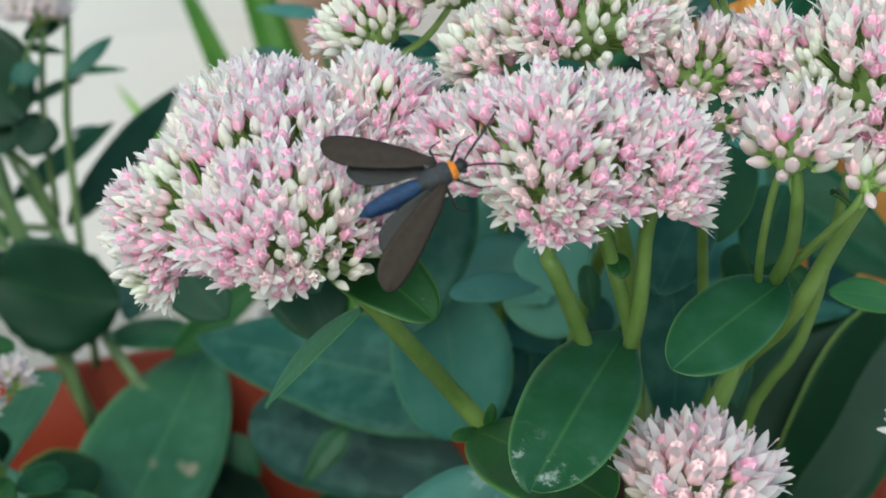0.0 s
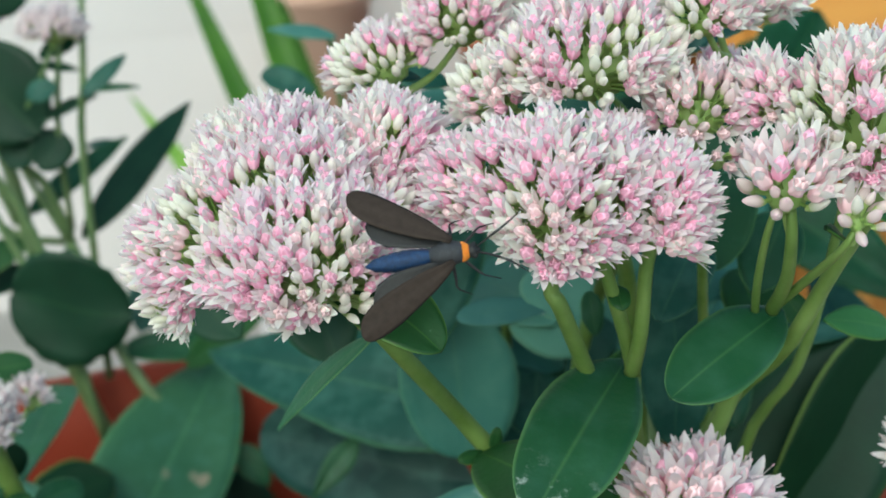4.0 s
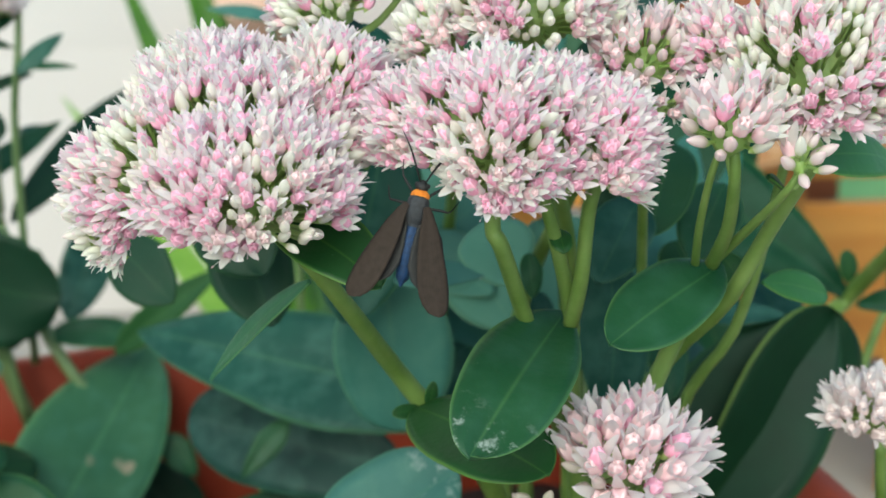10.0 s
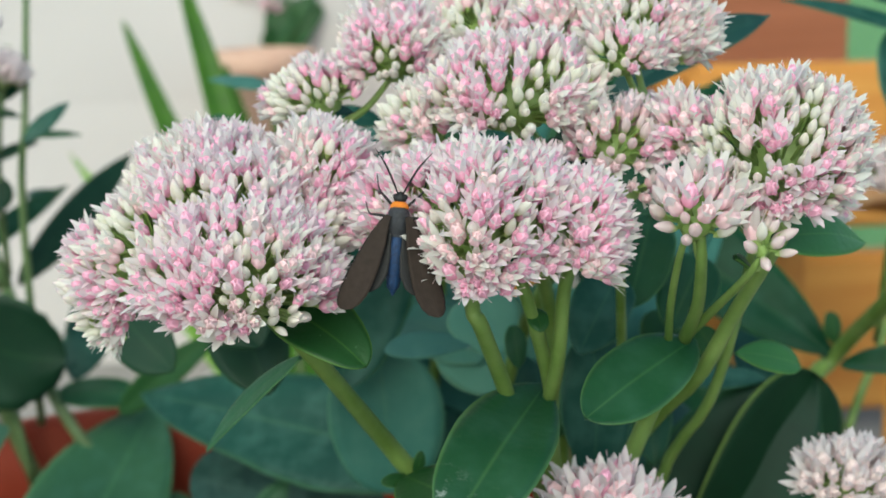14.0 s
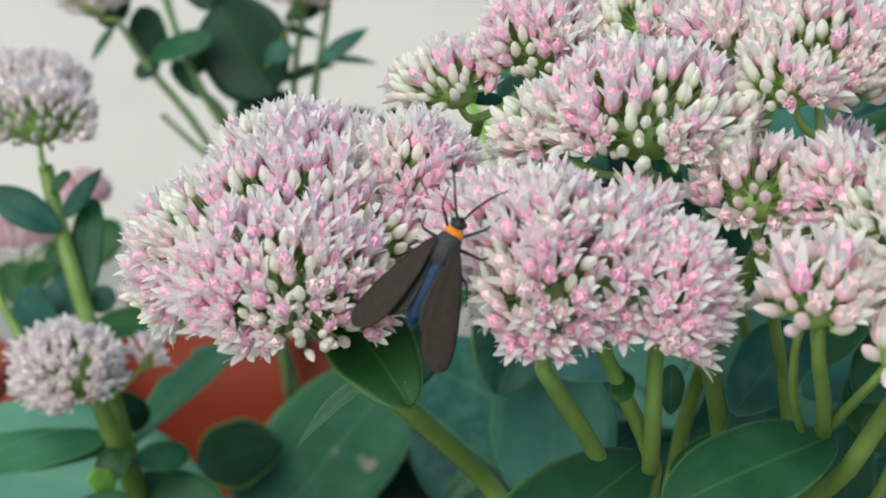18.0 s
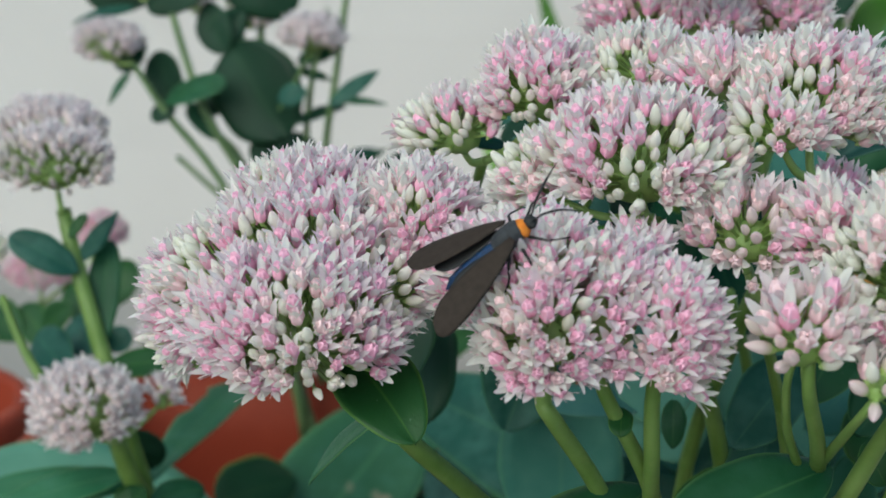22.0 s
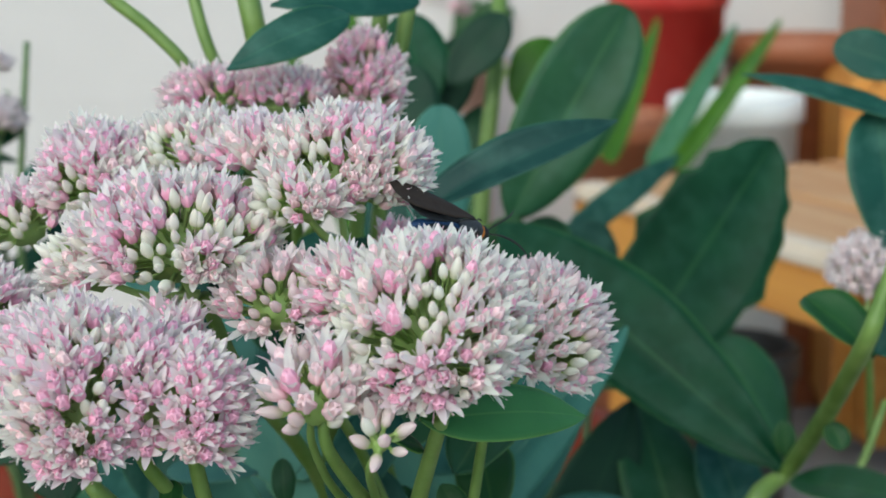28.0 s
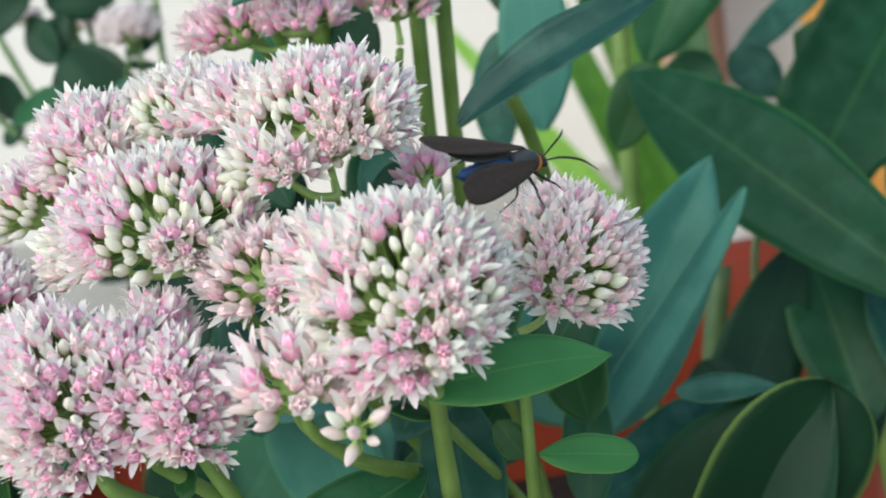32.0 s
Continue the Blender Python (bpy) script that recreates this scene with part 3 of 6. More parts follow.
ring_shell([(0.10, 0.0), (0.03, 0.0), (0.028, 0.006), (0.013, PH - 0.02), (0.011, PH - 0.019), (0.002, PH - 0.018), (0.0, PH - 0.016), (0.0, PH - 0.003), (0.002, PH), (0.008, PH), (0.0115, PH - 0.003), (0.014, PH - 0.02), (0.018, PH - 0.09)], 96, TERRACOTTA, "body", planter, squash=trough)
ring_shell([(0.0145, PH - 0.07), (0.0145, PH - 0.062), (0.06, PH - 0.056), (0.11, PH - 0.06), (0.139, PH - 0.06)], 96, SOIL, "soil", planter, "dark potting soil", squash=trough)
round_pot(-0.285, 0.30, 0.052, 0.240, TERRACOTTA, "round terracotta pot beside the planter")
round_pot(-0.110, 0.420, 0.085, 0.16, TERRACOTTA, "round terracotta pot behind the planter")
round_pot(0.155, 0.155, 0.055, 0.12, TERRACOTTA, "round terracotta pot at the planter's end")
round_pot(0.130, 0.330, 0.06, 0.10, TERRACOTTA, "round terracotta pot with a leafy shoot")
round_pot(0.0, 0.855, 0.075, 0.115, WALL_PAINT, "pale pot of sword-leaved plants by the wall")

# low bench
bench = thing("bench", (0.05, 0.83, 0), "low bench of weathered boards with an orange-stained edge", "bench")
BENCH = pose(0.186, 0.630, 0, 0, 0, -64)
for i in range(3):
    block("board", (0.272, 0.098, 0.011), BENCH @ pose(-0.079, 0.052 + 0.103 * i, 0.2695), WOOD_PALE, bench, edge=0.004)
block("edge_strip", (0.272, 0.022, 0.0118), BENCH @ pose(-0.079, 0.0135, 0.2695), plain("worn pale wood", (0.55, 0.44, 0.33), (0.66, 0.57, 0.47), 0.75, 30), bench, "pale worn edge of the front board", edge=0.003)
block("apron", (0.272, 0.02, 0.033), BENCH @ pose(-0.079, 0.014, 0.2475), WOOD_ORANGE, bench, "orange-stained apron board")
block("apron", (0.272, 0.02, 0.033), BENCH @ pose(-0.079, 0.29, 0.2475), WOOD_ORANGE, bench, "orange-stained apron board")
for u, v in ((-0.185, 0.05), (-0.13, 0.262), (0.025, 0.262)):
    block("leg", (0.05, 0.04, 0.2635), BENCH @ pose(u, v, 0.13175), WOOD_ORANGE, bench)
round_pot(0.206, 0.805, 0.045, 0.165, DARK, "black plastic pot under the bench", soil=False)

# raised bed of stained boards beside the bench
bed = thing("raised_bed", (0.7, 1.05, 0), "raised bed of orange-stained boards beside the bench", "raised bed")
for i, z in enumerate((0.09, 0.235)):
    block("board", (0.8, 0.03, 0.142), pose(0.745, 0.965, z + 0.02 * i, 0, 0, -6), WOOD_ORANGE, bed, edge=0.006)
    block("board", (0.03, 0.5, 0.142), pose(0.37, 1.27, z + 0.02 * i, 0, 0, -6), WOOD_ORANGE, bed, edge=0.006)
block("post", (0.05, 0.05, 0.36), pose(1.08, 0.96, 0.18), WOOD_ORANGE, bed)
box = thing("wooden_box", (0.41, 1.2, 0), "red-brown wooden box by the raised bed", "box")
for i in range(4):
    block("board", (0.16, 0.018, 0.125), pose(0.47, 1.14, 0.065 + 0.128 * i), WOOD_RED, box, edge=0.004)
for x in (0.40, 0.54):
    block("side", (0.018, 0.15, 0.51), pose(x, 1.225, 0.255), WOOD_RED, box, edge=0.004)
round_pot(0.205, 1.18, 0.055, 0.40, RED_PLASTIC, "bright red plastic pot behind the bench")
round_pot(0.0, 1.25, 0.05, 0.335, plain("pinkish clay", (0.55, 0.33, 0.25), (0.62, 0.42, 0.33), 0.8, 18), "weathered pinkish clay pot by the wall")
round_pot(0.33, 1.22, 0.07, 0.35, WOOD_RED, "brown pot by the wall")
round_pot(0.24, 1.02, 0.055, 0.315, WHITE, "white glazed pot behind the bench", soil=False)
round_pot(0.155, 1.03, 0.05, 0.30, WOOD_RED, "red-brown pot of sword-leaved plants behind the bench")


# ---- near stonecrop: one shoot after another ----

shoot = thing("stonecrop_shoot", (-0.0147, 0.0361, 0.3214), "stonecrop shoot with a broad pink and white flower head", "plant", "shoots of the near stonecrop")
stem(shoot, [(-0.0058, 0.0567, 0.2200), (-0.0058, 0.0567, 0.2907), (-0.0139, 0.0407, 0.3195), (-0.0255, 0.0279, 0.3362), (-0.0314, 0.0237, 0.3448), (-0.0413, 0.0065, 0.3613), (-0.0485, 0.0037, 0.3707)], 0.00221, 0.00112)
flower_head(shoot, (-0.0493, 0.0039, 0.3711), [((-0.0698, 0.0081, 0.3751), (0.0081, 0.0093, 0.0105), (-0.75, -0.2, 0.35)), ((-0.0531, -0.0032, 0.3777), (0.0150, 0.0132, 0.0115), (0, -0.4, 1)), ((-0.0559, 0.0138, 0.3862), (0.0135, 0.0120, 0.0105), (-0.2, 0.1, 1)), ((-0.0545, 0.0052, 0.3835), (0.0145, 0.0110, 0.0103), (-0.1, -0.3, 1)), ((-0.0640, 0.0060, 0.3795), (0.0100, 0.0100, 0.0098), (-0.5, -0.3, 0.8)), ((-0.0404, 0.0110, 0.3887), (0.0090, 0.0089, 0.0087), (0.35, -0.1, 1)), ((-0.0431, 0.0031, 0.3812), (0.0067, 0.0069, 0.0071), (0.5, -0.3, 0.7))], 1, "pink", buds=0.16)
leaf(shoot, (-0.0488, 0.0064, 0.3721), (-0.0366, -0.0071, 0.3652), 0.0104, (0.15, -0.75, 0.65), LEAF_GREEN, shape="round", bend=0.12, cup=0.2)
leaf(shoot, (-0.0443, 0.0140, 0.3611), (-0.0587, 0.0300, 0.3423), 0.0041, (-0.3, -0.6, 0.75), LEAF_LIGHT, shape="lance")
leaf(shoot, (-0.0257, 0.0260, 0.3369), (-0.0250, 0.0244, 0.3415), 0.0020, (0, -0.9, 0.4), LEAF_GREEN, shape="oval")
leaf(shoot, (-0.0262, 0.0259, 0.3365), (-0.0316, 0.0232, 0.3373), 0.0024, (0, -0.8, 0.5), LEAF_GREEN, shape="oval")

shoot = thing("stonecrop_shoot", (-0.0060, 0.0154, 0.3386), "stonecrop shoot with a dense pink flower head on three stalks", "plant", "shoots of the near stonecrop")
stem(shoot, [(0.0002, 0.0308, 0.2200), (0.0002, 0.0308, 0.3080), (-0.0055, 0.0154, 0.3386), (-0.0073, 0.0099, 0.3497), (-0.0077, 0.0081, 0.3565), (-0.0140, -0.0050, 0.3729), (-0.0156, -0.0056, 0.3771)], 0.00207, 0.00069)
stem(shoot, [(-0.0065, 0.0170, 0.3342), (-0.0106, 0.0129, 0.3462), (-0.0151, 0.0065, 0.3574), (-0.0202, -0.0041, 0.3689), (-0.0216, -0.0051, 0.3720), (-0.0213, -0.0078, 0.3800)], 0.00135, 0.00100, name="stalk")
stem(shoot, [(-0.0075, 0.0091, 0.3536), (-0.0079, 0.0017, 0.3626), (-0.0085, -0.0047, 0.3742), (-0.0072, -0.0078, 0.3800)], 0.00119, 0.00085, name="stalk")
flower_head(shoot, (-0.0156, -0.0050, 0.3758), [((-0.0212, -0.0085, 0.3834), (0.0098, 0.0112, 0.0126), (0, -0.5, 1)), ((-0.0069, -0.0083, 0.3820), (0.0069, 0.0085, 0.0102), (0.4, -0.4, 0.8)), ((-0.0140, -0.0076, 0.3836), (0.0078, 0.0088, 0.0104), (0.1, -0.45, 1)), ((-0.0262, -0.0030, 0.3848), (0.0078, 0.0084, 0.0095), (-0.3, -0.3, 0.9)), ((-0.0314, 0.0026, 0.3837), (0.0069, 0.0077, 0.0085), (-0.5, -0.2, 0.8)), ((-0.0119, -0.0005, 0.3856), (0.0058, 0.0071, 0.0085), (0, -0.1, 1))], 2, "pink", buds=0.16, stars=0.34)
leaf(shoot, (-0.0080, 0.0108, 0.3554), (-0.0267, -0.0149, 0.3443), 0.0144, (-0.2, -0.85, 0.5), LEAF_TIPPED, shape="oval", bend=0.06, cup=0.15, label="leaf with a chalky white bloom at its tip")
leaf(shoot, (-0.0277, 0.0250, 0.3369), (-0.0131, -0.0015, 0.3354), 0.0157, (-0.1, -0.65, 0.75), LEAF_GREEN, shape="oval", bend=0.1, cup=0.15)
leaf(shoot, (-0.0121, -0.0017, 0.3704), (-0.0119, -0.0048, 0.3679), 0.0031, (0, -1, 0.1), LEAF_GREEN, shape="round")

shoot = thing("stonecrop_shoot", (0.0063, 0.0148, 0.3380), "stonecrop shoot with a loose cluster of large pale pink florets", "plant", "shoots of the near stonecrop")
stem(shoot, [(0.0074, 0.0321, 0.2200), (0.0074, 0.0321, 0.3121), (0.0061, 0.0158, 0.3377), (0.0077, 0.0124, 0.3462), (0.0134, 0.0093, 0.3618)], 0.00168, 0.00126)
stem(shoot, [(0.0133, 0.0092, 0.3614), (0.0113, -0.0027, 0.3696), (0.0088, -0.0113, 0.3781), (0.0084, -0.0117, 0.3829)], 0.00109, 0.00066, name="stalk")
stem(shoot, [(0.0109, 0.0091, 0.3611), (0.0080, -0.0006, 0.3693), (0.0066, -0.0082, 0.3776), (0.0069, -0.0109, 0.3820)], 0.00063, 0.00044, name="stalk")
stem(shoot, [(0.0134, 0.0093, 0.3618), (0.0137, -0.0030, 0.3692), (0.0141, -0.0151, 0.3768), (0.0158, -0.0161, 0.3802)], 0.00076, 0.00043, name="stalk")
flower_head(shoot, (0.0090, -0.0113, 0.3781), [((0.0078, -0.0121, 0.3847), (0.0082, 0.0081, 0.0079), (0, -0.5, 1))], 3, "blush", spacing=0.0026, size=1.28, buds=0.2, stars=0.2, spread=118, r_stalk=0.0007)
flower_head(shoot, (0.0146, -0.0158, 0.3780), [((0.0158, -0.0168, 0.3811), (0.0048, 0.0045, 0.0043), (0.4, -0.6, 0.7))], 43, "blush", spacing=0.0022, size=1.15, buds=0.3, stars=0.2, spread=130, r_stalk=0.0007)
leaf(shoot, (0.0148, 0.0091, 0.3615), (-0.0057, -0.0053, 0.3551), 0.0114, (-0.15, -0.8, 0.6), LEAF_MID, shape="oval", bend=0.08, cup=0.12)

shoot = thing("stonecrop_shoot", (0.0171, 0.0105, 0.3566), "stonecrop shoot with a dome of white buds and blush florets", "plant", "shoots of the near stonecrop")
stem(shoot, [(0.0089, 0.0352, 0.2200), (0.0089, 0.0352, 0.3211), (0.0171, 0.0105, 0.3566), (0.0195, 0.0028, 0.3679), (0.0223, -0.0059, 0.3796)], 0.00153, 0.00100)
flower_head(shoot, (0.0232, -0.0057, 0.3801), [((0.0215, -0.0070, 0.3912), (0.0129, 0.0126, 0.0123), (0.05, -0.5, 1)), ((0.0095, 0.0017, 0.3938), (0.0060, 0.0063, 0.0067), (-0.6, -0.1, 0.7))], 4, "white", buds=0.2, stars=0.2)
leaf(shoot, (0.0198, -0.0057, 0.3798), (0.0411, 0.0080, 0.3755), 0.0080, (0, -0.75, 0.6), LEAF_BRIGHT, shape="lance", bend=0.1, cup=0.15)
leaf(shoot, (0.0160, -0.0045, 0.3769), (0.0199, -0.0013, 0.3742), 0.0025, (0, -0.6, 0.8), LEAF_GREEN, shape="oval")

shoot = thing("stonecrop_shoot", (0.0243, 0.0277, 0.3459), "stonecrop shoot with an older pale mauve-pink flower head", "plant", "shoots of the near stonecrop")
stem(shoot, [(0.0186, 0.0433, 0.2200), (0.0186, 0.0433, 0.3148), (0.0243, 0.0277, 0.3459), (0.0263, 0.0228, 0.3592), (0.0283, 0.0196, 0.3739)], 0.00115, 0.00073)
flower_head(shoot, (0.0282, 0.0198, 0.3747), [((0.0358, 0.0214, 0.3827), (0.0101, 0.0105, 0.0108), (0.4, -0.2, 0.9))], 5, "blush", buds=0.05, stars=0.5)
leaf(shoot, (0.0271, 0.0234, 0.3548), (0.0400, 0.0280, 0.3510), 0.0056, (0, -0.75, 0.6), LEAF_BRIGHT, shape="oval")
leaf(shoot, (0.0213, 0.0271, 0.3588), (0.0247, 0.0252, 0.3537), 0.0046, (0, -0.8, 0.4), LEAF_GREEN, shape="oval")

shoot = thing("stonecrop_shoot", (0.0016, 0.0514, 0.3359), "stonecrop shoot with a domed head of white buds and blush florets", "plant", "shoots of the near stonecrop")
stem(shoot, [(0.0095, 0.0705, 0.2200), (0.0095, 0.0705, 0.3010), (0.0023, 0.0459, 0.3502), (-0.0067, 0.0235, 0.3761), (-0.0101, 0.0141, 0.3909)], 0.00171, 0.00098)
flower_head(shoot, (-0.0105, 0.0122, 0.3916), [((-0.0123, 0.0096, 0.3991), (0.0141, 0.0119, 0.0096), (0, -0.3, 1)), ((-0.0250, 0.0139, 0.3951), (0.0077, 0.0074, 0.0071), (-0.5, -0.1, 0.8))], 6, "white", buds=0.22, stars=0.22)

shoot = thing("stonecrop_shoot", (0.0157, 0.0529, 0.3412), "thin stonecrop shoot with a small loose pink cluster", "plant", "shoots of the near stonecrop")
stem(shoot, [(0.0199, 0.0622, 0.2200), (0.0199, 0.0622, 0.3084), (0.0115, 0.0364, 0.3543), (0.0049, 0.0154, 0.3781), (0.0019, 0.0081, 0.3871)], 0.00110, 0.00064)
flower_head(shoot, (0.0019, 0.0081, 0.3871), [((0.0013, 0.0046, 0.3922), (0.0092, 0.0080, 0.0074), (0, -0.3, 1)), ((0.0034, 0.0014, 0.3864), (0.0033, 0.0033, 0.0034), (0.3, -0.6, 0.6))], 7, "blush", buds=0.18, stars=0.4, spacing=0.0023)

shoot = thing("stonecrop_shoot", (0.0024, 0.0589, 0.3571), "stonecrop shoot with a rounded white and pink flower head", "plant", "shoots of the near stonecrop")
stem(shoot, [(-0.0020, 0.0784, 0.2200), (-0.0020, 0.0784, 0.3221), (0.0038, 0.0515, 0.3660), (0.0078, 0.0275, 0.3885), (0.0090, 0.0178, 0.3970)], 0.00161, 0.00098)
flower_head(shoot, (0.0093, 0.0158, 0.3976), [((0.0089, 0.0175, 0.4070), (0.0127, 0.0104, 0.0095), (0.15, -0.3, 1)), ((0.0041, 0.0099, 0.4044), (0.0075, 0.0068, 0.0061), (-0.1, -0.5, 0.9))], 8, "white", buds=0.2, stars=0.25)
stem(shoot, [(0.0042, 0.0415, 0.3826), (-0.0052, 0.0405, 0.3939), (-0.0084, 0.0309, 0.4054)], 0.00052, 0.00039, name="stalk")
flower_head(shoot, (-0.0083, 0.0300, 0.4040), [((-0.0030, 0.0234, 0.4086), (0.0081, 0.0071, 0.0061), (-0.1, -0.1, 1))], 45, "white", buds=0.2, stars=0.25)

shoot = thing("stonecrop_shoot", (-0.0381, 0.0820, 0.3587), "stonecrop shoot with a spread pink and white flower head", "plant", "shoots of the near stonecrop")
stem(shoot, [(-0.0463, 0.2039, 0.2200), (-0.0463, 0.2039, 0.2531), (-0.0480, 0.1560, 0.3270), (-0.0412, 0.0669, 0.3755), (-0.0354, 0.0327, 0.3935)], 0.00145, 0.00080)
flower_head(shoot, (-0.0354, 0.0327, 0.3935), [((-0.0395, 0.0291, 0.3982), (0.0092, 0.0079, 0.0067), (-0.5, -0.1, 0.8)), ((-0.0274, 0.0293, 0.4046), (0.0098, 0.0093, 0.0087), (-0.1, -0.25, 1))], 9, "pink", buds=0.2, stars=0.25)
stem(shoot, [(-0.0306, 0.0640, 0.3683), (-0.0218, 0.0580, 0.3821), (-0.0175, 0.0362, 0.3986)], 0.00057, 0.00041, name="stalk")
flower_head(shoot, (-0.0175, 0.0347, 0.4005), [((-0.0129, 0.0301, 0.4080), (0.0100, 0.0085, 0.0070), (0, -0.15, 1))], 46, "white", buds=0.2, stars=0.25)
leaf(shoot, (-0.0328, 0.0415, 0.3944), (-0.0379, 0.0378, 0.3954), 0.0025, (0, -0.7, 0.6), LEAF_TEAL, shape="oval")

shoot = thing("stonecrop_shoot", (0.0057, 0.0145, 0.3075), "low stonecrop shoot with a round pale pink flower head", "plant", "shoots of the near stonecrop")
stem(shoot, [(0.0142, 0.0317, 0.2200), (0.0142, 0.0317, 0.2819), (0.0057, 0.0145, 0.3075), (0.0013, 0.0073, 0.3255)], 0.00169, 0.00119)
flower_head(shoot, (0.0007, 0.0055, 0.3263), [((-0.0008, 0.0005, 0.3360), (0.0120, 0.0112, 0.0105), (0, -0.5, 1)), ((-0.0136, 0.0043, 0.3277), (0.0060, 0.0055, 0.0050), (-0.5, -0.4, 0.6))], 10, "lilac", buds=0.12, stars=0.75, size=1.65, spacing=0.0031, r_stalk=0.0004)

shoot = thing("stonecrop_shoot", (0.0485, 0.0220, 0.3171), "low stonecrop shoot with a small mauve-pink flower head", "plant", "shoots of the near stonecrop")
stem(shoot, [(0.0520, 0.0437, 0.2200), (0.0608, 0.0437, 0.2898), (0.0485, 0.0220, 0.3171), (0.0447, 0.0160, 0.3297)], 0.00126, 0.00090)
flower_head(shoot, (0.0447, 0.0160, 0.3297), [((0.0429, 0.0138, 0.3355), (0.0102, 0.0087, 0.0072), (0, -0.3, 1))], 11, "mauve", buds=0.1, stars=0.3)

# ---- larger leafy shoots behind ----

shoot = thing("stonecrop_shoot", (-0.0068, 0.1218, 0.2946), "leafy stonecrop shoot with broad blue-green leaves in the planter", "plant", "leafy shoots in the planter")
stem(shoot, [(0.0006, 0.1444, 0.2200), (0.0006, 0.1444, 0.2396), (-0.0045, 0.1288, 0.2846), (-0.0056, 0.1253, 0.3044), (-0.0002, 0.1058, 0.3392)], 0.00194, 0.00110)
leaf(shoot, (-0.0002, 0.1379, 0.2954), (-0.0775, 0.1876, 0.3060), 0.0302, (-0.05, -0.75, 0.65), LEAF_TEAL, shape="lance", bend=0.1, cup=0.1, teeth=0.03, label="broad blue-green leaf with a faintly toothed edge")
leaf(shoot, (-0.0226, 0.0820, 0.3131), (-0.0250, 0.0833, 0.3441), 0.0228, (-0.1, -0.9, 0.45), LEAF_PALE, shape="round", bend=0.05, teeth=0.02)
leaf(shoot, (-0.0040, 0.0991, 0.3056), (-0.0135, 0.1056, 0.3227), 0.0186, (0.1, -0.9, 0.4), LEAF_TEAL, shape="round")
leaf(shoot, (0.0097, 0.0476, 0.3260), (0.0097, 0.0489, 0.3534), 0.0139, (0.1, -0.95, 0.25), LEAF_TEAL, shape="oval")
leaf(shoot, (0.0179, 0.0653, 0.3465), (0.0310, 0.0798, 0.3585), 0.0141, (0.2, -0.9, 0.4), LEAF_PALE, shape="oval")
leaf(shoot, (0.0321, 0.0822, 0.2882), (0.0688, 0.0880, 0.3308), 0.0341, (0.1, -0.7, 0.7), LEAF_DARK, shape="lance")
leaf(shoot, (0.0411, 0.0906, 0.3300), (0.0597, 0.0898, 0.3293), 0.0059, (0, -0.6, 0.8), LEAF_TEAL, shape="lance")
leaf(shoot, (0.0340, 0.0793, 0.2861), (0.0699, 0.0876, 0.3300), 0.0283, (-0.2, -0.85, -0.5), LEAF_RIM_SHADED, shape="obovate", bend=0.06, label="green leaf darkened for canopy shade, with a bright yellow-green rim")
leaf(shoot, (-0.0049, 0.0797, 0.3402), (-0.0185, 0.1082, 0.3445), 0.0164, (0, -0.75, 0.65), LEAF_PALE_LIT, shape="oval")
leaf(shoot, (-0.0264, 0.0591, 0.3491), (-0.0088, 0.0587, 0.3496), 0.0064, (0, -0.6, 0.8), LEAF_CHALK, shape="lance")
leaf(shoot, (0.0022, 0.1096, 0.3204), (-0.0161, 0.1168, 0.3390), 0.0184, (0, -0.7, 0.6), LEAF_PALE, shape="oval")
leaf(shoot, (0.0052, 0.1177, 0.3135), (-0.0187, 0.1258, 0.3342), 0.0152, (0, -0.6, 0.7), LEAF_MID, shape="oval")
leaf(shoot, (-0.0436, 0.0434, 0.3039), (-0.0184, 0.0420, 0.3199), 0.0188, (-0.1, -0.7, 0.7), LEAF_CHALK, shape="oval", bend=0.05, label="leaf with a chalky white bloom")
leaf(shoot, (-0.0403, 0.0467, 0.3043), (-0.0603, 0.0450, 0.3128), 0.0090, (0, -0.7, 0.7), LEAF_LIGHT, shape="obovate", teeth=0.15)
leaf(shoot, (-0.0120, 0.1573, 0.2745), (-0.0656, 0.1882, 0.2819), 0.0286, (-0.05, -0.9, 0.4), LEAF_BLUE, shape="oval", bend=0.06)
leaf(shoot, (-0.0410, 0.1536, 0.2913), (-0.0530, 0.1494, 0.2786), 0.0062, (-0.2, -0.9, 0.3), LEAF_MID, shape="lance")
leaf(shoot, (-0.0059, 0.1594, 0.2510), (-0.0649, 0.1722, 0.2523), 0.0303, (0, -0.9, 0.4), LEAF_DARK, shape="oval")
leaf(shoot, (-0.0046, 0.0774, 0.3635), (-0.0100, 0.0878, 0.3772), 0.0112, (0.1, -0.9, 0.4), LEAF_DEEP, shape="oval")
leaf(shoot, (0.0013, 0.0752, 0.3728), (-0.0027, 0.0853, 0.3857), 0.0110, (0.1, -0.9, 0.4), LEAF_TEAL, shape="oval")
leaf(shoot, (-0.0103, 0.0903, 0.3692), (-0.0065, 0.1003, 0.3827), 0.0095, (0.1, -0.9, 0.4), LEAF_DEEP, shape="oval")
leaf(shoot, (0.0073, 0.0851, 0.3563), (0.0012, 0.0949, 0.3682), 0.0127, (0.1, -0.9, 0.4), LEAF_DEEP, shape="oval")
leaf(shoot, (-0.0230, 0.0673, 0.3782), (-0.0174, 0.0752, 0.3861), 0.0077, (0.1, -0.9, 0.4), LEAF_DEEP, shape="oval")
leaf(shoot, (-0.0074, 0.0888, 0.3126), (-0.0064, 0.0943, 0.3254), 0.0151, (0.1, -0.9, 0.4), LEAF_TEAL, shape="oval")
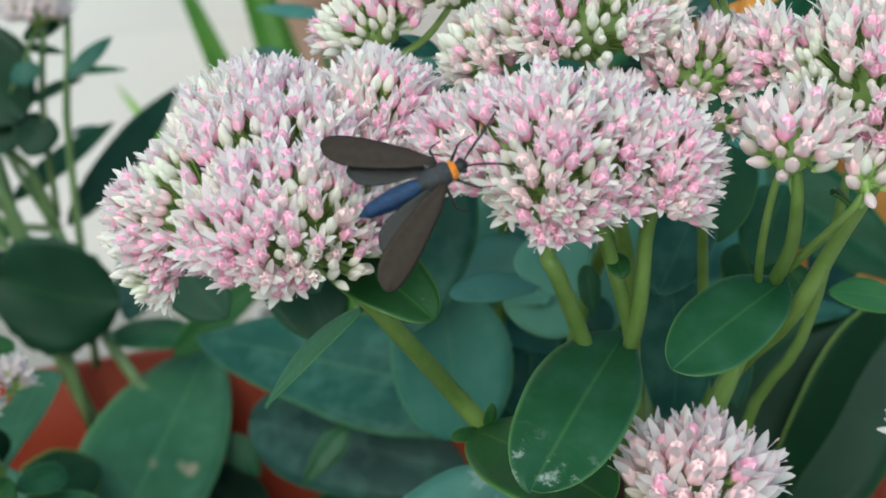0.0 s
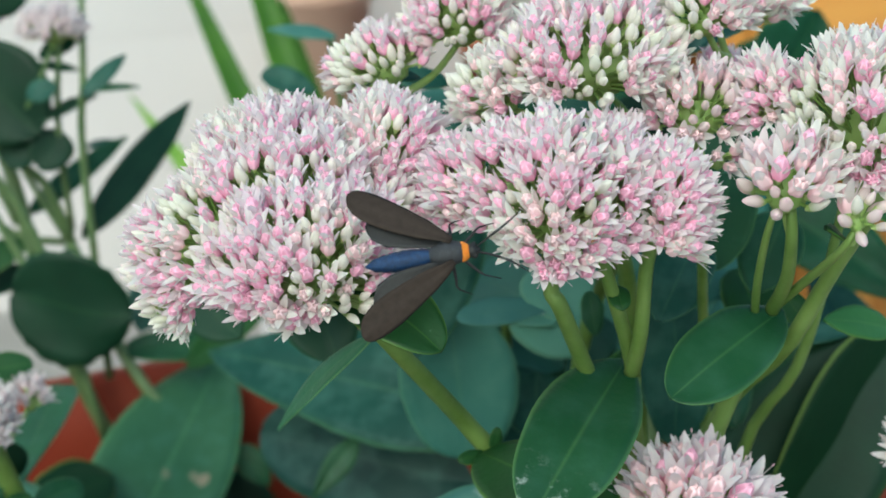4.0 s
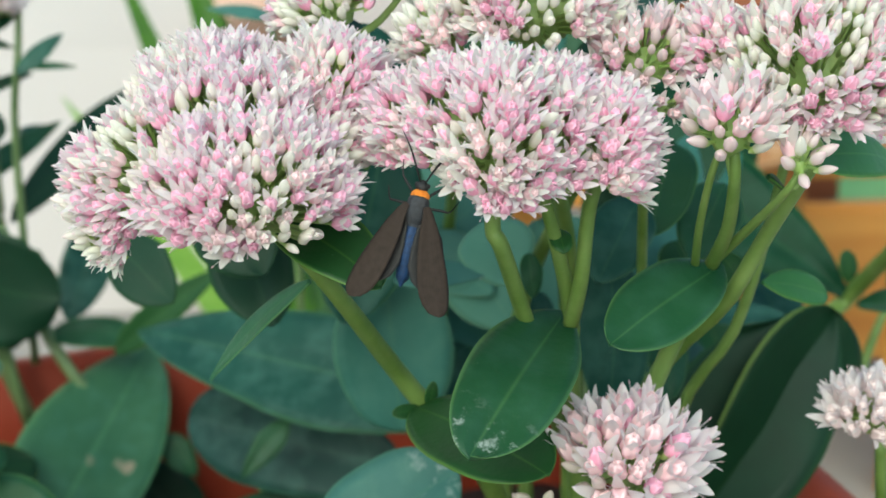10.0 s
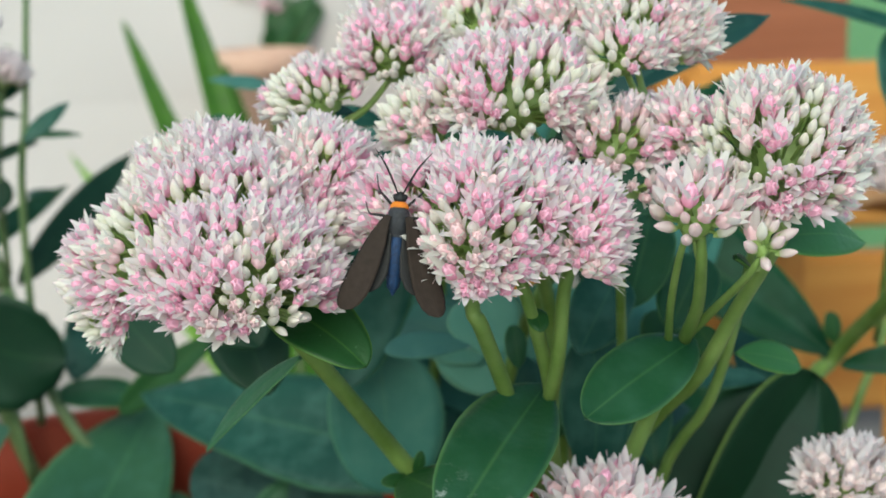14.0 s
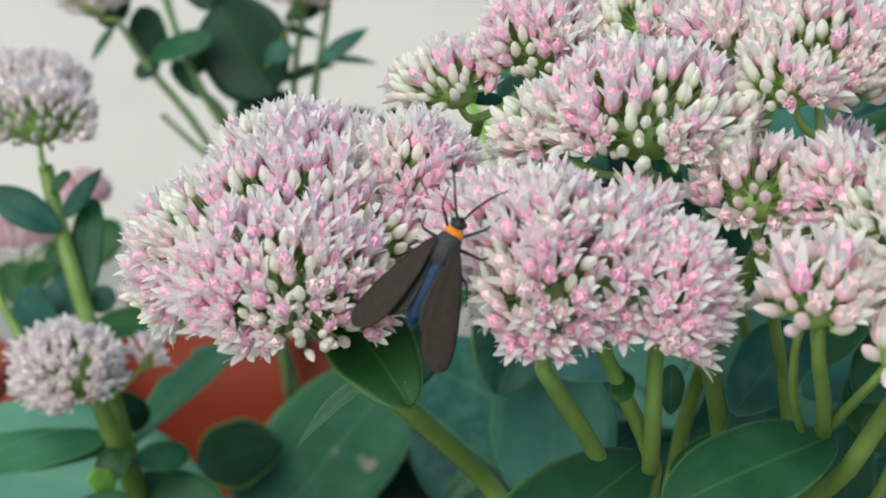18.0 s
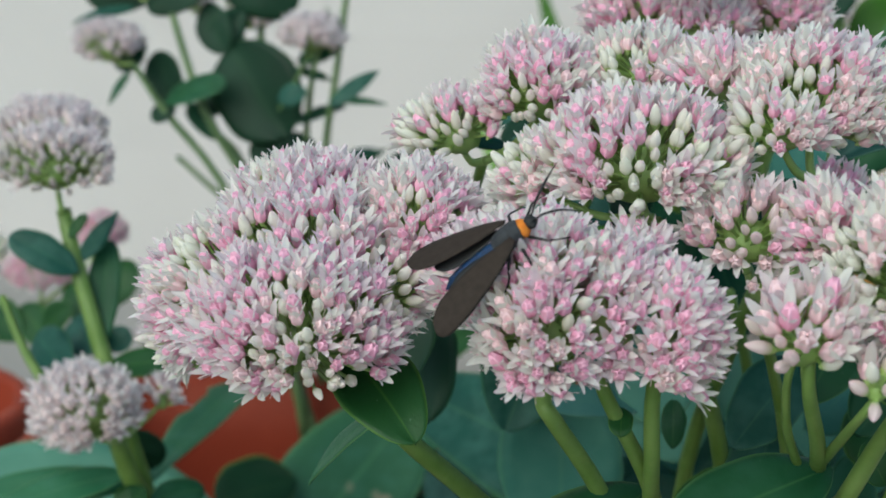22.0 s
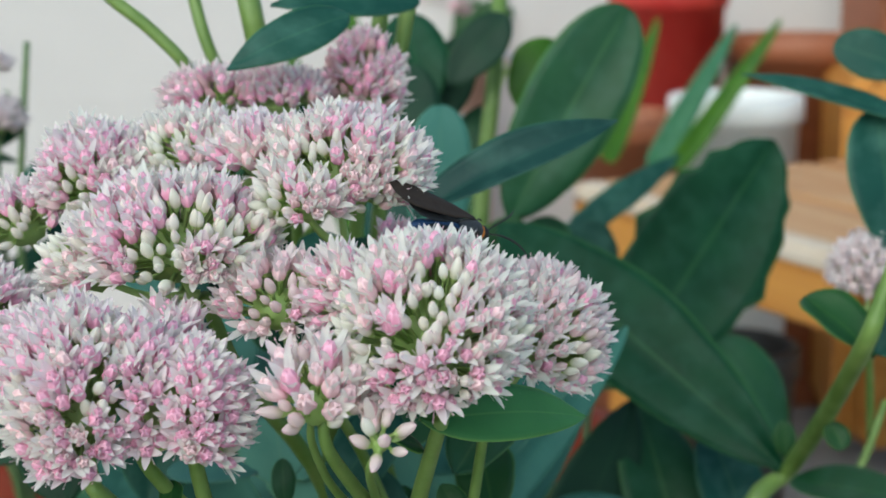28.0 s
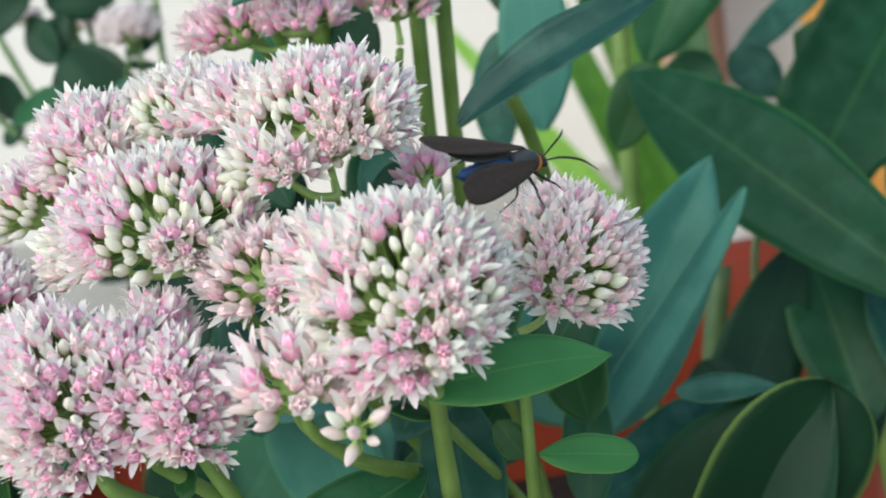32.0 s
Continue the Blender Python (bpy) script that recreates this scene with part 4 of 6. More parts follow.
leaf(shoot, (0.0002, 0.0900, 0.3249), (0.0086, 0.0937, 0.3360), 0.0100, (0, -0.9, 0.4), LEAF_TEAL, shape="oval")
leaf(shoot, (0.0232, 0.0989, 0.3220), (0.0084, 0.0988, 0.3502), 0.0225, (0, -0.9, 0.4), LEAF_PALE_LIT, shape="oval")

shoot = thing("stonecrop_shoot", (-0.0950, 0.2416, 0.2653), "stonecrop shoot with spotted light green leaves beside the planter edge", "plant", "leafy shoots in the planter")
stem(shoot, [(-0.0871, 0.2446, 0.2200), (-0.0871, 0.2446, 0.1854), (-0.0873, 0.2508, 0.2324), (-0.0922, 0.2567, 0.2634), (-0.0974, 0.2582, 0.2671), (-0.1088, 0.2649, 0.2848), (-0.1228, 0.2773, 0.3182)], 0.00188, 0.00201, mat=STEM_DULL)
leaf(shoot, (-0.0786, 0.2766, 0.2759), (-0.1143, 0.1956, 0.2299), 0.0408, (-0.1, -0.9, 0.45), LEAF_SPOTTED, shape="oval", bend=0.04, label="light green leaf with brown dry spots")
leaf(shoot, (-0.1024, 0.2461, 0.3009), (-0.1389, 0.2560, 0.3078), 0.0393, (0.1, -0.95, -0.1), LEAF_DARK, shape="round", teeth=0.13, label="dark round leaf with a toothed edge")
leaf(shoot, (-0.1196, 0.2843, 0.3173), (-0.0841, 0.3372, 0.3522), 0.0119, (0.3, -0.7, 0.5), LEAF_DARK, shape="lance")
leaf(shoot, (-0.1356, 0.2839, 0.3266), (-0.1049, 0.3149, 0.3447), 0.0083, (0.1, -0.8, 0.6), LEAF_MID, shape="lance")
leaf(shoot, (-0.1353, 0.2782, 0.3198), (-0.1637, 0.2739, 0.3051), 0.0113, (0, -0.7, 0.7), LEAF_GREEN, shape="lance")
leaf(shoot, (-0.1355, 0.2846, 0.3079), (-0.1632, 0.2829, 0.3007), 0.0112, (0, -0.7, 0.7), LEAF_DARK, shape="lance")
leaf(shoot, (-0.1088, 0.2649, 0.2848), (-0.0810, 0.2635, 0.2831), 0.0128, (0, -0.6, 0.8), LEAF_MID, shape="oval")
leaf(shoot, (-0.0877, 0.2477, 0.2830), (-0.0541, 0.2354, 0.3110), 0.0104, (0.2, -0.8, 0.6), LEAF_GREEN, shape="lance", teeth=0.06)
leaf(shoot, (-0.1060, 0.3002, 0.2798), (-0.0949, 0.3207, 0.3083), 0.0178, (0.2, -0.9, 0.3), LEAF_TEAL, shape="oval")
leaf(shoot, (-0.0748, 0.2481, 0.2556), (-0.0650, 0.2434, 0.2432), 0.0090, (0, -0.8, 0.5), LEAF_MID, shape="lance")
leaf(shoot, (-0.0870, 0.2643, 0.2405), (-0.0664, 0.2558, 0.2183), 0.0226, (0, -0.9, 0.4), LEAF_DARK, shape="oval")
stem(shoot, [(-0.1228, 0.2773, 0.3182), (-0.1350, 0.2810, 0.3422), (-0.1501, 0.2877, 0.3746), (-0.1541, 0.2965, 0.3990)], 0.00119, 0.00098, mat=STEM_DULL, name="stalk")
stem(shoot, [(-0.1219, 0.2773, 0.3181), (-0.1276, 0.2738, 0.3376), (-0.1357, 0.2690, 0.3533), (-0.1418, 0.2855, 0.3990)], 0.00155, 0.00122, mat=STEM_DULL, name="stalk")
stem(shoot, [(-0.1217, 0.2785, 0.3216), (-0.1206, 0.2658, 0.3546), (-0.1179, 0.2606, 0.3758), (-0.1144, 0.2623, 0.3956)], 0.00109, 0.00083, mat=STEM_DULL, name="stalk")
stem(shoot, [(-0.1246, 0.2774, 0.3183), (-0.1370, 0.2786, 0.3207), (-0.1526, 0.2825, 0.3302), (-0.1698, 0.2871, 0.3415)], 0.00128, 0.00091, mat=STEM_DULL, name="stalk")
stem(shoot, [(-0.1386, 0.2800, 0.3243), (-0.1473, 0.2822, 0.3446), (-0.1576, 0.2852, 0.3520)], 0.00109, 0.00090, mat=STEM_DULL, name="stalk")

# ---- tall plant against the wall ----

shoot = thing("stonecrop_shoot", (-0.1281, 0.2382, 0.2827), "tall branching stonecrop with small faded mauve heads and dark leaves", "plant", "plants behind the planter")
stem(shoot, [(-0.1092, 0.2620, 0.2200), (-0.1092, 0.2639, 0.2375), (-0.1291, 0.2731, 0.2910), (-0.1386, 0.2803, 0.3400), (-0.1481, 0.2855, 0.3776), (-0.1571, 0.2930, 0.4095)], 0.00258, 0.00206, mat=STEM_DULL)
stem(shoot, [(-0.1166, 0.2584, 0.2660), (-0.1413, 0.2586, 0.3326), (-0.1643, 0.2589, 0.3612), (-0.1744, 0.2580, 0.3755)], 0.00143, 0.00098, mat=STEM_DULL, name="stalk")
stem(shoot, [(-0.1157, 0.2560, 0.2593), (-0.1316, 0.2641, 0.3251), (-0.1524, 0.2619, 0.3618), (-0.1691, 0.2704, 0.3988)], 0.00160, 0.00115, mat=STEM_DULL, name="stalk")
stem(shoot, [(-0.1135, 0.2669, 0.2752), (-0.1138, 0.2629, 0.3470), (-0.1107, 0.2598, 0.3742), (-0.1087, 0.2672, 0.4098)], 0.00126, 0.00098, mat=STEM_DULL, name="stalk")
flower_head(shoot, (-0.1749, 0.2580, 0.3755), [((-0.1825, 0.2596, 0.3795), (0.0121, 0.0106, 0.0091), (-0.3, -0.1, 1))], 12, "mauve", buds=0.2, stars=0.2)
stem(shoot, [(-0.1336, 0.2672, 0.3572), (-0.1250, 0.2607, 0.3694), (-0.1194, 0.2581, 0.3806)], 0.00085, 0.00065, mat=STEM_DULL, name="stalk")
flower_head(shoot, (-0.1191, 0.2584, 0.3814), [((-0.1181, 0.2591, 0.3866), (0.0114, 0.0098, 0.0081), (0, -0.1, 1))], 13, "mauve", buds=0.2, stars=0.2)
leaf(shoot, (-0.1263, 0.2620, 0.3554), (-0.1463, 0.2688, 0.3814), 0.0293, (0.1, -0.97, -0.15), LEAF_DARK, shape="round", label="dark oval leaf")
leaf(shoot, (-0.1640, 0.2578, 0.3640), (-0.1438, 0.2558, 0.3720), 0.0102, (0, -0.7, 0.7), LEAF_MID, shape="oval")
leaf(shoot, (-0.1612, 0.2659, 0.3632), (-0.1728, 0.2712, 0.3771), 0.0134, (0, -0.95, -0.1), LEAF_DARK, shape="oval")
leaf(shoot, (-0.1508, 0.2684, 0.3592), (-0.1539, 0.2715, 0.3677), 0.0102, (0, -0.9, 0.3), LEAF_DARK, shape="oval")
leaf(shoot, (-0.1272, 0.2560, 0.3681), (-0.1181, 0.2545, 0.3707), 0.0072, (0, -0.9, 0.4), LEAF_TEAL, shape="round")
leaf(shoot, (-0.1248, 0.2614, 0.3597), (-0.1075, 0.2632, 0.3661), 0.0057, (0, -0.5, 0.8), LEAF_DARK, shape="lance")
leaf(shoot, (-0.1114, 0.2571, 0.3666), (-0.0979, 0.2628, 0.3778), 0.0056, (0.1, -0.8, 0.6), LEAF_TEAL, shape="lance")
leaf(shoot, (-0.1099, 0.2577, 0.3684), (-0.0944, 0.2593, 0.3682), 0.0030, (0, -0.6, 0.8), LEAF_MID, shape="lance")
leaf(shoot, (-0.1244, 0.2610, 0.3764), (-0.1115, 0.2598, 0.3741), 0.0040, (0, -0.6, 0.8), LEAF_DARK, shape="lance")
leaf(shoot, (-0.1384, 0.2653, 0.3517), (-0.1285, 0.2635, 0.3474), 0.0102, (0, -0.8, 0.5), LEAF_DARK, shape="oval")
leaf(shoot, (-0.1263, 0.2623, 0.3442), (-0.1205, 0.2662, 0.3558), 0.0135, (0, -0.95, -0.1), LEAF_DARK, shape="oval")
leaf(shoot, (-0.1749, 0.2571, 0.3730), (-0.1804, 0.2536, 0.3627), 0.0029, (0, -0.8, 0.5), LEAF_MID, shape="lance")
leaf(shoot, (-0.1607, 0.2592, 0.3623), (-0.1686, 0.2582, 0.3588), 0.0066, (0, -0.8, 0.5), LEAF_DARK, shape="oval")
leaf(shoot, (-0.1743, 0.2744, 0.3947), (-0.1975, 0.2755, 0.3958), 0.0133, (0, -0.9, 0.1), LEAF_DARK, shape="oval")
leaf(shoot, (-0.1775, 0.2680, 0.3913), (-0.1975, 0.2664, 0.3854), 0.0056, (0, -0.6, 0.8), LEAF_TEAL, shape="lance")
leaf(shoot, (-0.1562, 0.2737, 0.3942), (-0.1484, 0.2681, 0.3792), 0.0117, (0, -0.95, -0.1), LEAF_DARK, shape="oval")
leaf(shoot, (-0.1499, 0.2742, 0.3964), (-0.1260, 0.2741, 0.3980), 0.0150, (0, -0.95, -0.1), LEAF_DARK, shape="oval")
leaf(shoot, (-0.1220, 0.3324, 0.3387), (-0.1118, 0.3380, 0.3402), 0.0035, (0, -0.6, 0.8), LEAF_TEAL, shape="lance")
leaf(shoot, (-0.1523, 0.2708, 0.4014), (-0.1735, 0.2679, 0.3914), 0.0109, (0.1, -0.95, 0.1), LEAF_DARK, shape="oval")
leaf(shoot, (-0.1648, 0.2756, 0.4079), (-0.1811, 0.2744, 0.4031), 0.0116, (0.1, -0.95, 0.1), LEAF_DEEP, shape="oval")
leaf(shoot, (-0.1435, 0.2738, 0.3926), (-0.1536, 0.2697, 0.3803), 0.0107, (0.1, -0.95, 0.1), LEAF_DARK, shape="oval")
leaf(shoot, (-0.1237, 0.2638, 0.3783), (-0.1107, 0.2660, 0.3855), 0.0060, (0.1, -0.95, 0.1), LEAF_DEEP, shape="oval")
leaf(shoot, (-0.1374, 0.2749, 0.3962), (-0.1262, 0.2780, 0.4060), 0.0087, (0.1, -0.95, 0.1), LEAF_DARK, shape="oval")
leaf(shoot, (-0.1472, 0.2618, 0.3530), (-0.1592, 0.2657, 0.3628), 0.0067, (0.1, -0.95, 0.1), LEAF_DEEP, shape="oval")
leaf(shoot, (-0.1768, 0.2748, 0.3809), (-0.1854, 0.2719, 0.3719), 0.0101, (0.1, -0.95, 0.1), LEAF_DARK, shape="oval")
flower_head(shoot, (-0.1721, 0.2685, 0.3934), [((-0.1829, 0.2720, 0.4022), (0.0165, 0.0123, 0.0082), (0, 0, 1))], 14, "rose", buds=0.1, stars=0.2)
flower_head(shoot, (-0.1416, 0.2784, 0.3878), [((-0.1437, 0.2790, 0.3894), (0.0085, 0.0076, 0.0068), (0, 0, 1))], 15, "mauve", buds=0.3, stars=0.1)
flower_head(shoot, (-0.1588, 0.2791, 0.3883), [((-0.1611, 0.2831, 0.3906), (0.0068, 0.0060, 0.0051), (0, 0, 1))], 16, "mauve", buds=0.3, stars=0.1)
flower_head(shoot, (-0.1532, 0.2841, 0.4028), [((-0.1284, 0.2827, 0.4010), (0.0102, 0.0085, 0.0068), (0, 0, 1))], 17, "mauve", buds=0.3, stars=0.1)


shoot = thing("stonecrop_shoot", (-0.1402, 0.1456, 0.3198), "tall stonecrop shoot with a domed mauve flower head", "plant", "shoots at the end of the planter")
stem(shoot, [(-0.1134, 0.1152, 0.2412), (-0.1134, 0.1152, 0.2841), (-0.1208, 0.1127, 0.3164), (-0.1258, 0.1133, 0.3311), (-0.1338, 0.1182, 0.3495), (-0.1381, 0.1220, 0.3597)], 0.00235, 0.00163)
flower_head(shoot, (-0.1375, 0.1200, 0.3596), [((-0.1391, 0.1198, 0.3695), (0.0146, 0.0121, 0.0096), (0, -0.3, 1)), ((-0.1501, 0.1433, 0.3728), (0.0144, 0.0113, 0.0083), (0, 0.2, 1))], 18, "mauve", buds=0.3, stars=0.3, label="faded mauve flower head")
leaf(shoot, (-0.1317, 0.1147, 0.3480), (-0.1464, 0.1129, 0.3552), 0.0080, (0, -0.8, 0.6), LEAF_TEAL, shape="oval")
leaf(shoot, (-0.1269, 0.1128, 0.3299), (-0.1289, 0.1259, 0.3528), 0.0073, (0.2, -0.95, 0.2), LEAF_MID, shape="oval")
leaf(shoot, (-0.1325, 0.1182, 0.3497), (-0.1263, 0.1236, 0.3599), 0.0040, (0.2, -0.9, 0.3), LEAF_TEAL, shape="lance")
leaf(shoot, (-0.1351, 0.1181, 0.3545), (-0.1319, 0.1199, 0.3596), 0.0028, (0, -0.9, 0.4), LEAF_GREEN, shape="oval")
leaf(shoot, (-0.1246, 0.1120, 0.3278), (-0.1094, 0.1126, 0.3306), 0.0077, (0, -0.6, 0.8), LEAF_GREEN, shape="oval", label="bright green leaf")
leaf(shoot, (-0.1395, 0.1287, 0.3196), (-0.1531, 0.1404, 0.3243), 0.0113, (0, -0.9, 0.4), LEAF_TEAL, shape="oval")
leaf(shoot, (-0.1383, 0.1391, 0.3221), (-0.1487, 0.1500, 0.3249), 0.0103, (0, -0.9, 0.4), LEAF_TEAL, shape="oval")
leaf(shoot, (-0.1375, 0.1478, 0.3196), (-0.1339, 0.1496, 0.3252), 0.0066, (0, -0.9, 0.4), LEAF_TEAL, shape="oval")
flower_head(shoot, (-0.1966, 0.2385, 0.3008), [((-0.1983, 0.2421, 0.3108), (0.0116, 0.0103, 0.0091), (0, -0.2, 1)), ((-0.1812, 0.2503, 0.3216), (0.0084, 0.0084, 0.0084), (0, 0, 1))], 31, "rose", buds=0.1, stars=0.2)
stem(shoot, [(-0.1813, 0.2187, 0.2467), (-0.1902, 0.2302, 0.2783), (-0.1969, 0.2391, 0.3025)], 0.00116, 0.00083, mat=STEM_DULL, name="stalk")
flower_head(shoot, (-0.1568, 0.2334, 0.2902), [((-0.1592, 0.2349, 0.2940), (0.0075, 0.0062, 0.0049), (0, 0, 1))], 32, "mauve", buds=0.2, stars=0.1)
flower_head(shoot, (-0.1558, 0.1252, 0.3351), [((-0.1568, 0.1247, 0.3471), (0.0048, 0.0059, 0.0071), (0, -0.2, 1))], 33, "white", buds=0.5, stars=0.05)
stem(shoot, [(-0.1372, 0.1141, 0.3191), (-0.1453, 0.1174, 0.3277), (-0.1527, 0.1217, 0.3389)], 0.00119, 0.00083, name="stalk")
leaf(shoot, (-0.1861, 0.2251, 0.2912), (-0.2011, 0.2341, 0.3015), 0.0114, (0.1, -0.8, 0.5), LEAF_GREEN, shape="oval")
leaf(shoot, (-0.1763, 0.2276, 0.2987), (-0.1856, 0.2366, 0.3098), 0.0098, (0.1, -0.8, 0.5), LEAF_GREEN, shape="oval")
leaf(shoot, (-0.1975, 0.2262, 0.2932), (-0.2123, 0.2341, 0.3003), 0.0131, (0.1, -0.8, 0.5), LEAF_GREEN, shape="oval")
leaf(shoot, (-0.1717, 0.2387, 0.3034), (-0.1717, 0.2478, 0.3157), 0.0100, (0.1, -0.8, 0.5), LEAF_GREEN, shape="oval")
leaf(shoot, (-0.1790, 0.2211, 0.3073), (-0.1888, 0.2231, 0.2986), 0.0095, (0.1, -0.8, 0.5), LEAF_GREEN, shape="oval")

shoot = thing("stonecrop_shoot", (-0.1112, 0.0893, 0.3134), "stonecrop shoot with a round faded mauve head and pale leaves", "plant", "shoots at the end of the planter")
stem(shoot, [(-0.1123, 0.1215, 0.2094), (-0.1123, 0.1215, 0.2671), (-0.1132, 0.1076, 0.2968), (-0.1146, 0.1007, 0.3085), (-0.1166, 0.0976, 0.3183)], 0.00282, 0.00181)
flower_head(shoot, (-0.1161, 0.0954, 0.3185), [((-0.1216, 0.0944, 0.3244), (0.0120, 0.0114, 0.0108), (-0.1, -0.4, 1)), ((-0.1095, 0.1064, 0.3248), (0.0042, 0.0049, 0.0058), (0.3, 0, 1))], 19, "mauve", buds=0.06, stars=0.25, size=0.9, label="round faded mauve flower head")
leaf(shoot, (-0.1189, 0.1213, 0.2972), (-0.1143, 0.1792, 0.3034), 0.0119, (0, -0.8, 0.6), LEAF_LIGHT, shape="obovate", notch=0.5)
leaf(shoot, (-0.1169, 0.1071, 0.3043), (-0.1492, 0.0957, 0.3008), 0.0105, (0, -0.6, 0.8), LEAF_LIGHT, shape="oval")
leaf(shoot, (-0.1073, 0.1473, 0.2740), (-0.1715, 0.1350, 0.2837), 0.0374, (0, -0.8, 0.6), LEAF_PALE_LIT, shape="oval", bend=0.03)
leaf(shoot, (-0.1156, 0.1010, 0.3091), (-0.1401, 0.0850, 0.3031), 0.0087, (0, -0.5, 0.85), LEAF_LIGHT, shape="lance")
leaf(shoot, (-0.1111, 0.1031, 0.3029), (-0.1020, 0.1117, 0.3027), 0.0069, (0, -0.8, 0.6), LEAF_MID, shape="oval")
leaf(shoot, (-0.1154, 0.1143, 0.2935), (-0.0910, 0.1052, 0.2856), 0.0176, (0, -0.8, 0.6), LEAF_MID, shape="oval")
leaf(shoot, (-0.1067, 0.0892, 0.3020), (-0.1202, 0.0827, 0.2981), 0.0047, (0, -0.7, 0.7), LEAF_GREEN, shape="lance")
leaf(shoot, (-0.1110, 0.1000, 0.3068), (-0.1155, 0.0951, 0.3022), 0.0067, (0, -0.9, 0.4), LEAF_GREEN, shape="oval")
leaf(shoot, (-0.1223, 0.1206, 0.3105), (-0.1169, 0.1230, 0.3019), 0.0096, (0, -0.9, 0.4), LEAF_DARK, shape="oval")
leaf(shoot, (-0.1121, 0.0957, 0.3010), (-0.1159, 0.0904, 0.3043), 0.0048, (0, -0.8, 0.5), BLADE_PALE, shape="oval")
leaf(shoot, (-0.1106, 0.2245, 0.2589), (-0.1311, 0.2116, 0.2535), 0.0236, (0, -0.6, 0.8), LEAF_RIM_SHADED, shape="oval")

# ---- shoots on the far side ----

shoot = thing("stonecrop_shoot", (-0.0060, 0.0807, 0.3875), "stonecrop shoot with ageing rose-pink flower heads", "plant", "shoots on the far side of the planter")
stem(shoot, [(-0.0103, 0.1096, 0.2200), (-0.0103, 0.1096, 0.3195), (-0.0071, 0.0966, 0.3724), (-0.0060, 0.0792, 0.3981), (-0.0066, 0.0693, 0.4089)], 0.00142, 0.00092)
flower_head(shoot, (-0.0076, 0.0690, 0.4080), [((-0.0167, 0.0645, 0.4124), (0.0086, 0.0072, 0.0059), (-0.3, 0, 1)), ((-0.0059, 0.0662, 0.4122), (0.0091, 0.0073, 0.0055), (0, 0, 1))], 20, "rose", buds=0.12, stars=0.1, label="ageing rose-pink flower head")
stem(shoot, [(-0.0054, 0.0897, 0.3831), (0.0023, 0.0828, 0.3939), (0.0067, 0.0754, 0.4033)], 0.00093, 0.00067, name="stalk")
flower_head(shoot, (0.0074, 0.0737, 0.4046), [((0.0079, 0.0746, 0.4132), (0.0080, 0.0089, 0.0099), (0.2, -0.1, 1))], 21, "rose", buds=0.22, stars=0.1, label="ageing rose-pink flower head")
stem(shoot, [(-0.0167, 0.0892, 0.3985), (-0.0222, 0.0783, 0.4149), (-0.0289, 0.0771, 0.4230), (-0.0361, 0.0774, 0.4290), (-0.0442, 0.0783, 0.4369)], 0.00111, 0.00119, name="stalk")
stem(shoot, [(-0.0161, 0.0964, 0.3949), (-0.0184, 0.0858, 0.4126), (-0.0214, 0.0850, 0.4218), (-0.0242, 0.0885, 0.4315)], 0.00114, 0.00116, name="stalk")
stem(shoot, [(-0.0102, 0.0997, 0.3807), (-0.0109, 0.0905, 0.4085), (-0.0127, 0.0873, 0.4232), (-0.0150, 0.0909, 0.4329)], 0.00193, 0.00213, name="stalk")
leaf(shoot, (0.0064, 0.0643, 0.4257), (-0.0126, 0.0557, 0.4179), 0.0083, (-0.2, -0.85, 0.4), LEAF_TEAL, shape="lance", bend=0.12)
leaf(shoot, (0.0172, 0.0836, 0.4271), (-0.0077, 0.0737, 0.4272), 0.0080, (0, -0.75, 0.6), LEAF_TEAL, shape="lance")
stem(shoot, [(0.0011, 0.1017, 0.3637), (0.0055, 0.0935, 0.3946), (0.0086, 0.0908, 0.4168), (0.0110, 0.0938, 0.4315)], 0.00143, 0.00148, name="stalk")
stem(shoot, [(0.0053, 0.1035, 0.3630), (0.0092, 0.0983, 0.3935), (0.0122, 0.0946, 0.4131), (0.0158, 0.0978, 0.4311)], 0.00144, 0.00150, name="stalk")
flower_head(shoot, (0.0146, 0.0466, 0.3888), [((0.0149, 0.0392, 0.3922), (0.0052, 0.0045, 0.0038), (0, 0, 1))], 22, "rose", buds=0.2, stars=0.2)

shoot = thing("stonecrop_shoot", (0.0240, 0.1435, 0.3576), "leafy stonecrop shoot with long dark blue-green leaves", "plant", "shoots on the far side of the planter")
stem(shoot, [(0.0158, 0.1407, 0.2200), (0.0158, 0.1407, 0.2897), (0.0193, 0.1352, 0.3340), (0.0209, 0.1070, 0.3741), (0.0200, 0.0919, 0.3912)], 0.00201, 0.00124)
leaf(shoot, (0.0165, 0.0627, 0.3925), (0.0514, 0.0742, 0.4069), 0.0086, (-0.15, -0.7, 0.6), LEAF_BLUE, shape="lance", bend=0.12, cup=0.5, twist=0.3, label="long folded blue-green leaf")
leaf(shoot, (0.0176, 0.1426, 0.3686), (0.0193, 0.1514, 0.4018), 0.0153, (0.1, -0.95, 0.2), LEAF_PALE, shape="oval")
leaf(shoot, (0.0226, 0.0977, 0.3188), (0.0518, 0.1294, 0.3623), 0.0215, (0.1, -0.95, 0.2), LEAF_PALE, shape="lance", bend=0.04, cup=0.3, label="blue-green leaf with a folded edge")
leaf(shoot, (0.0255, 0.0949, 0.3230), (0.0578, 0.1155, 0.3595), 0.0085, (0.6, -0.6, 0.5), LEAF_PALE, shape="blade", cup=0.4)
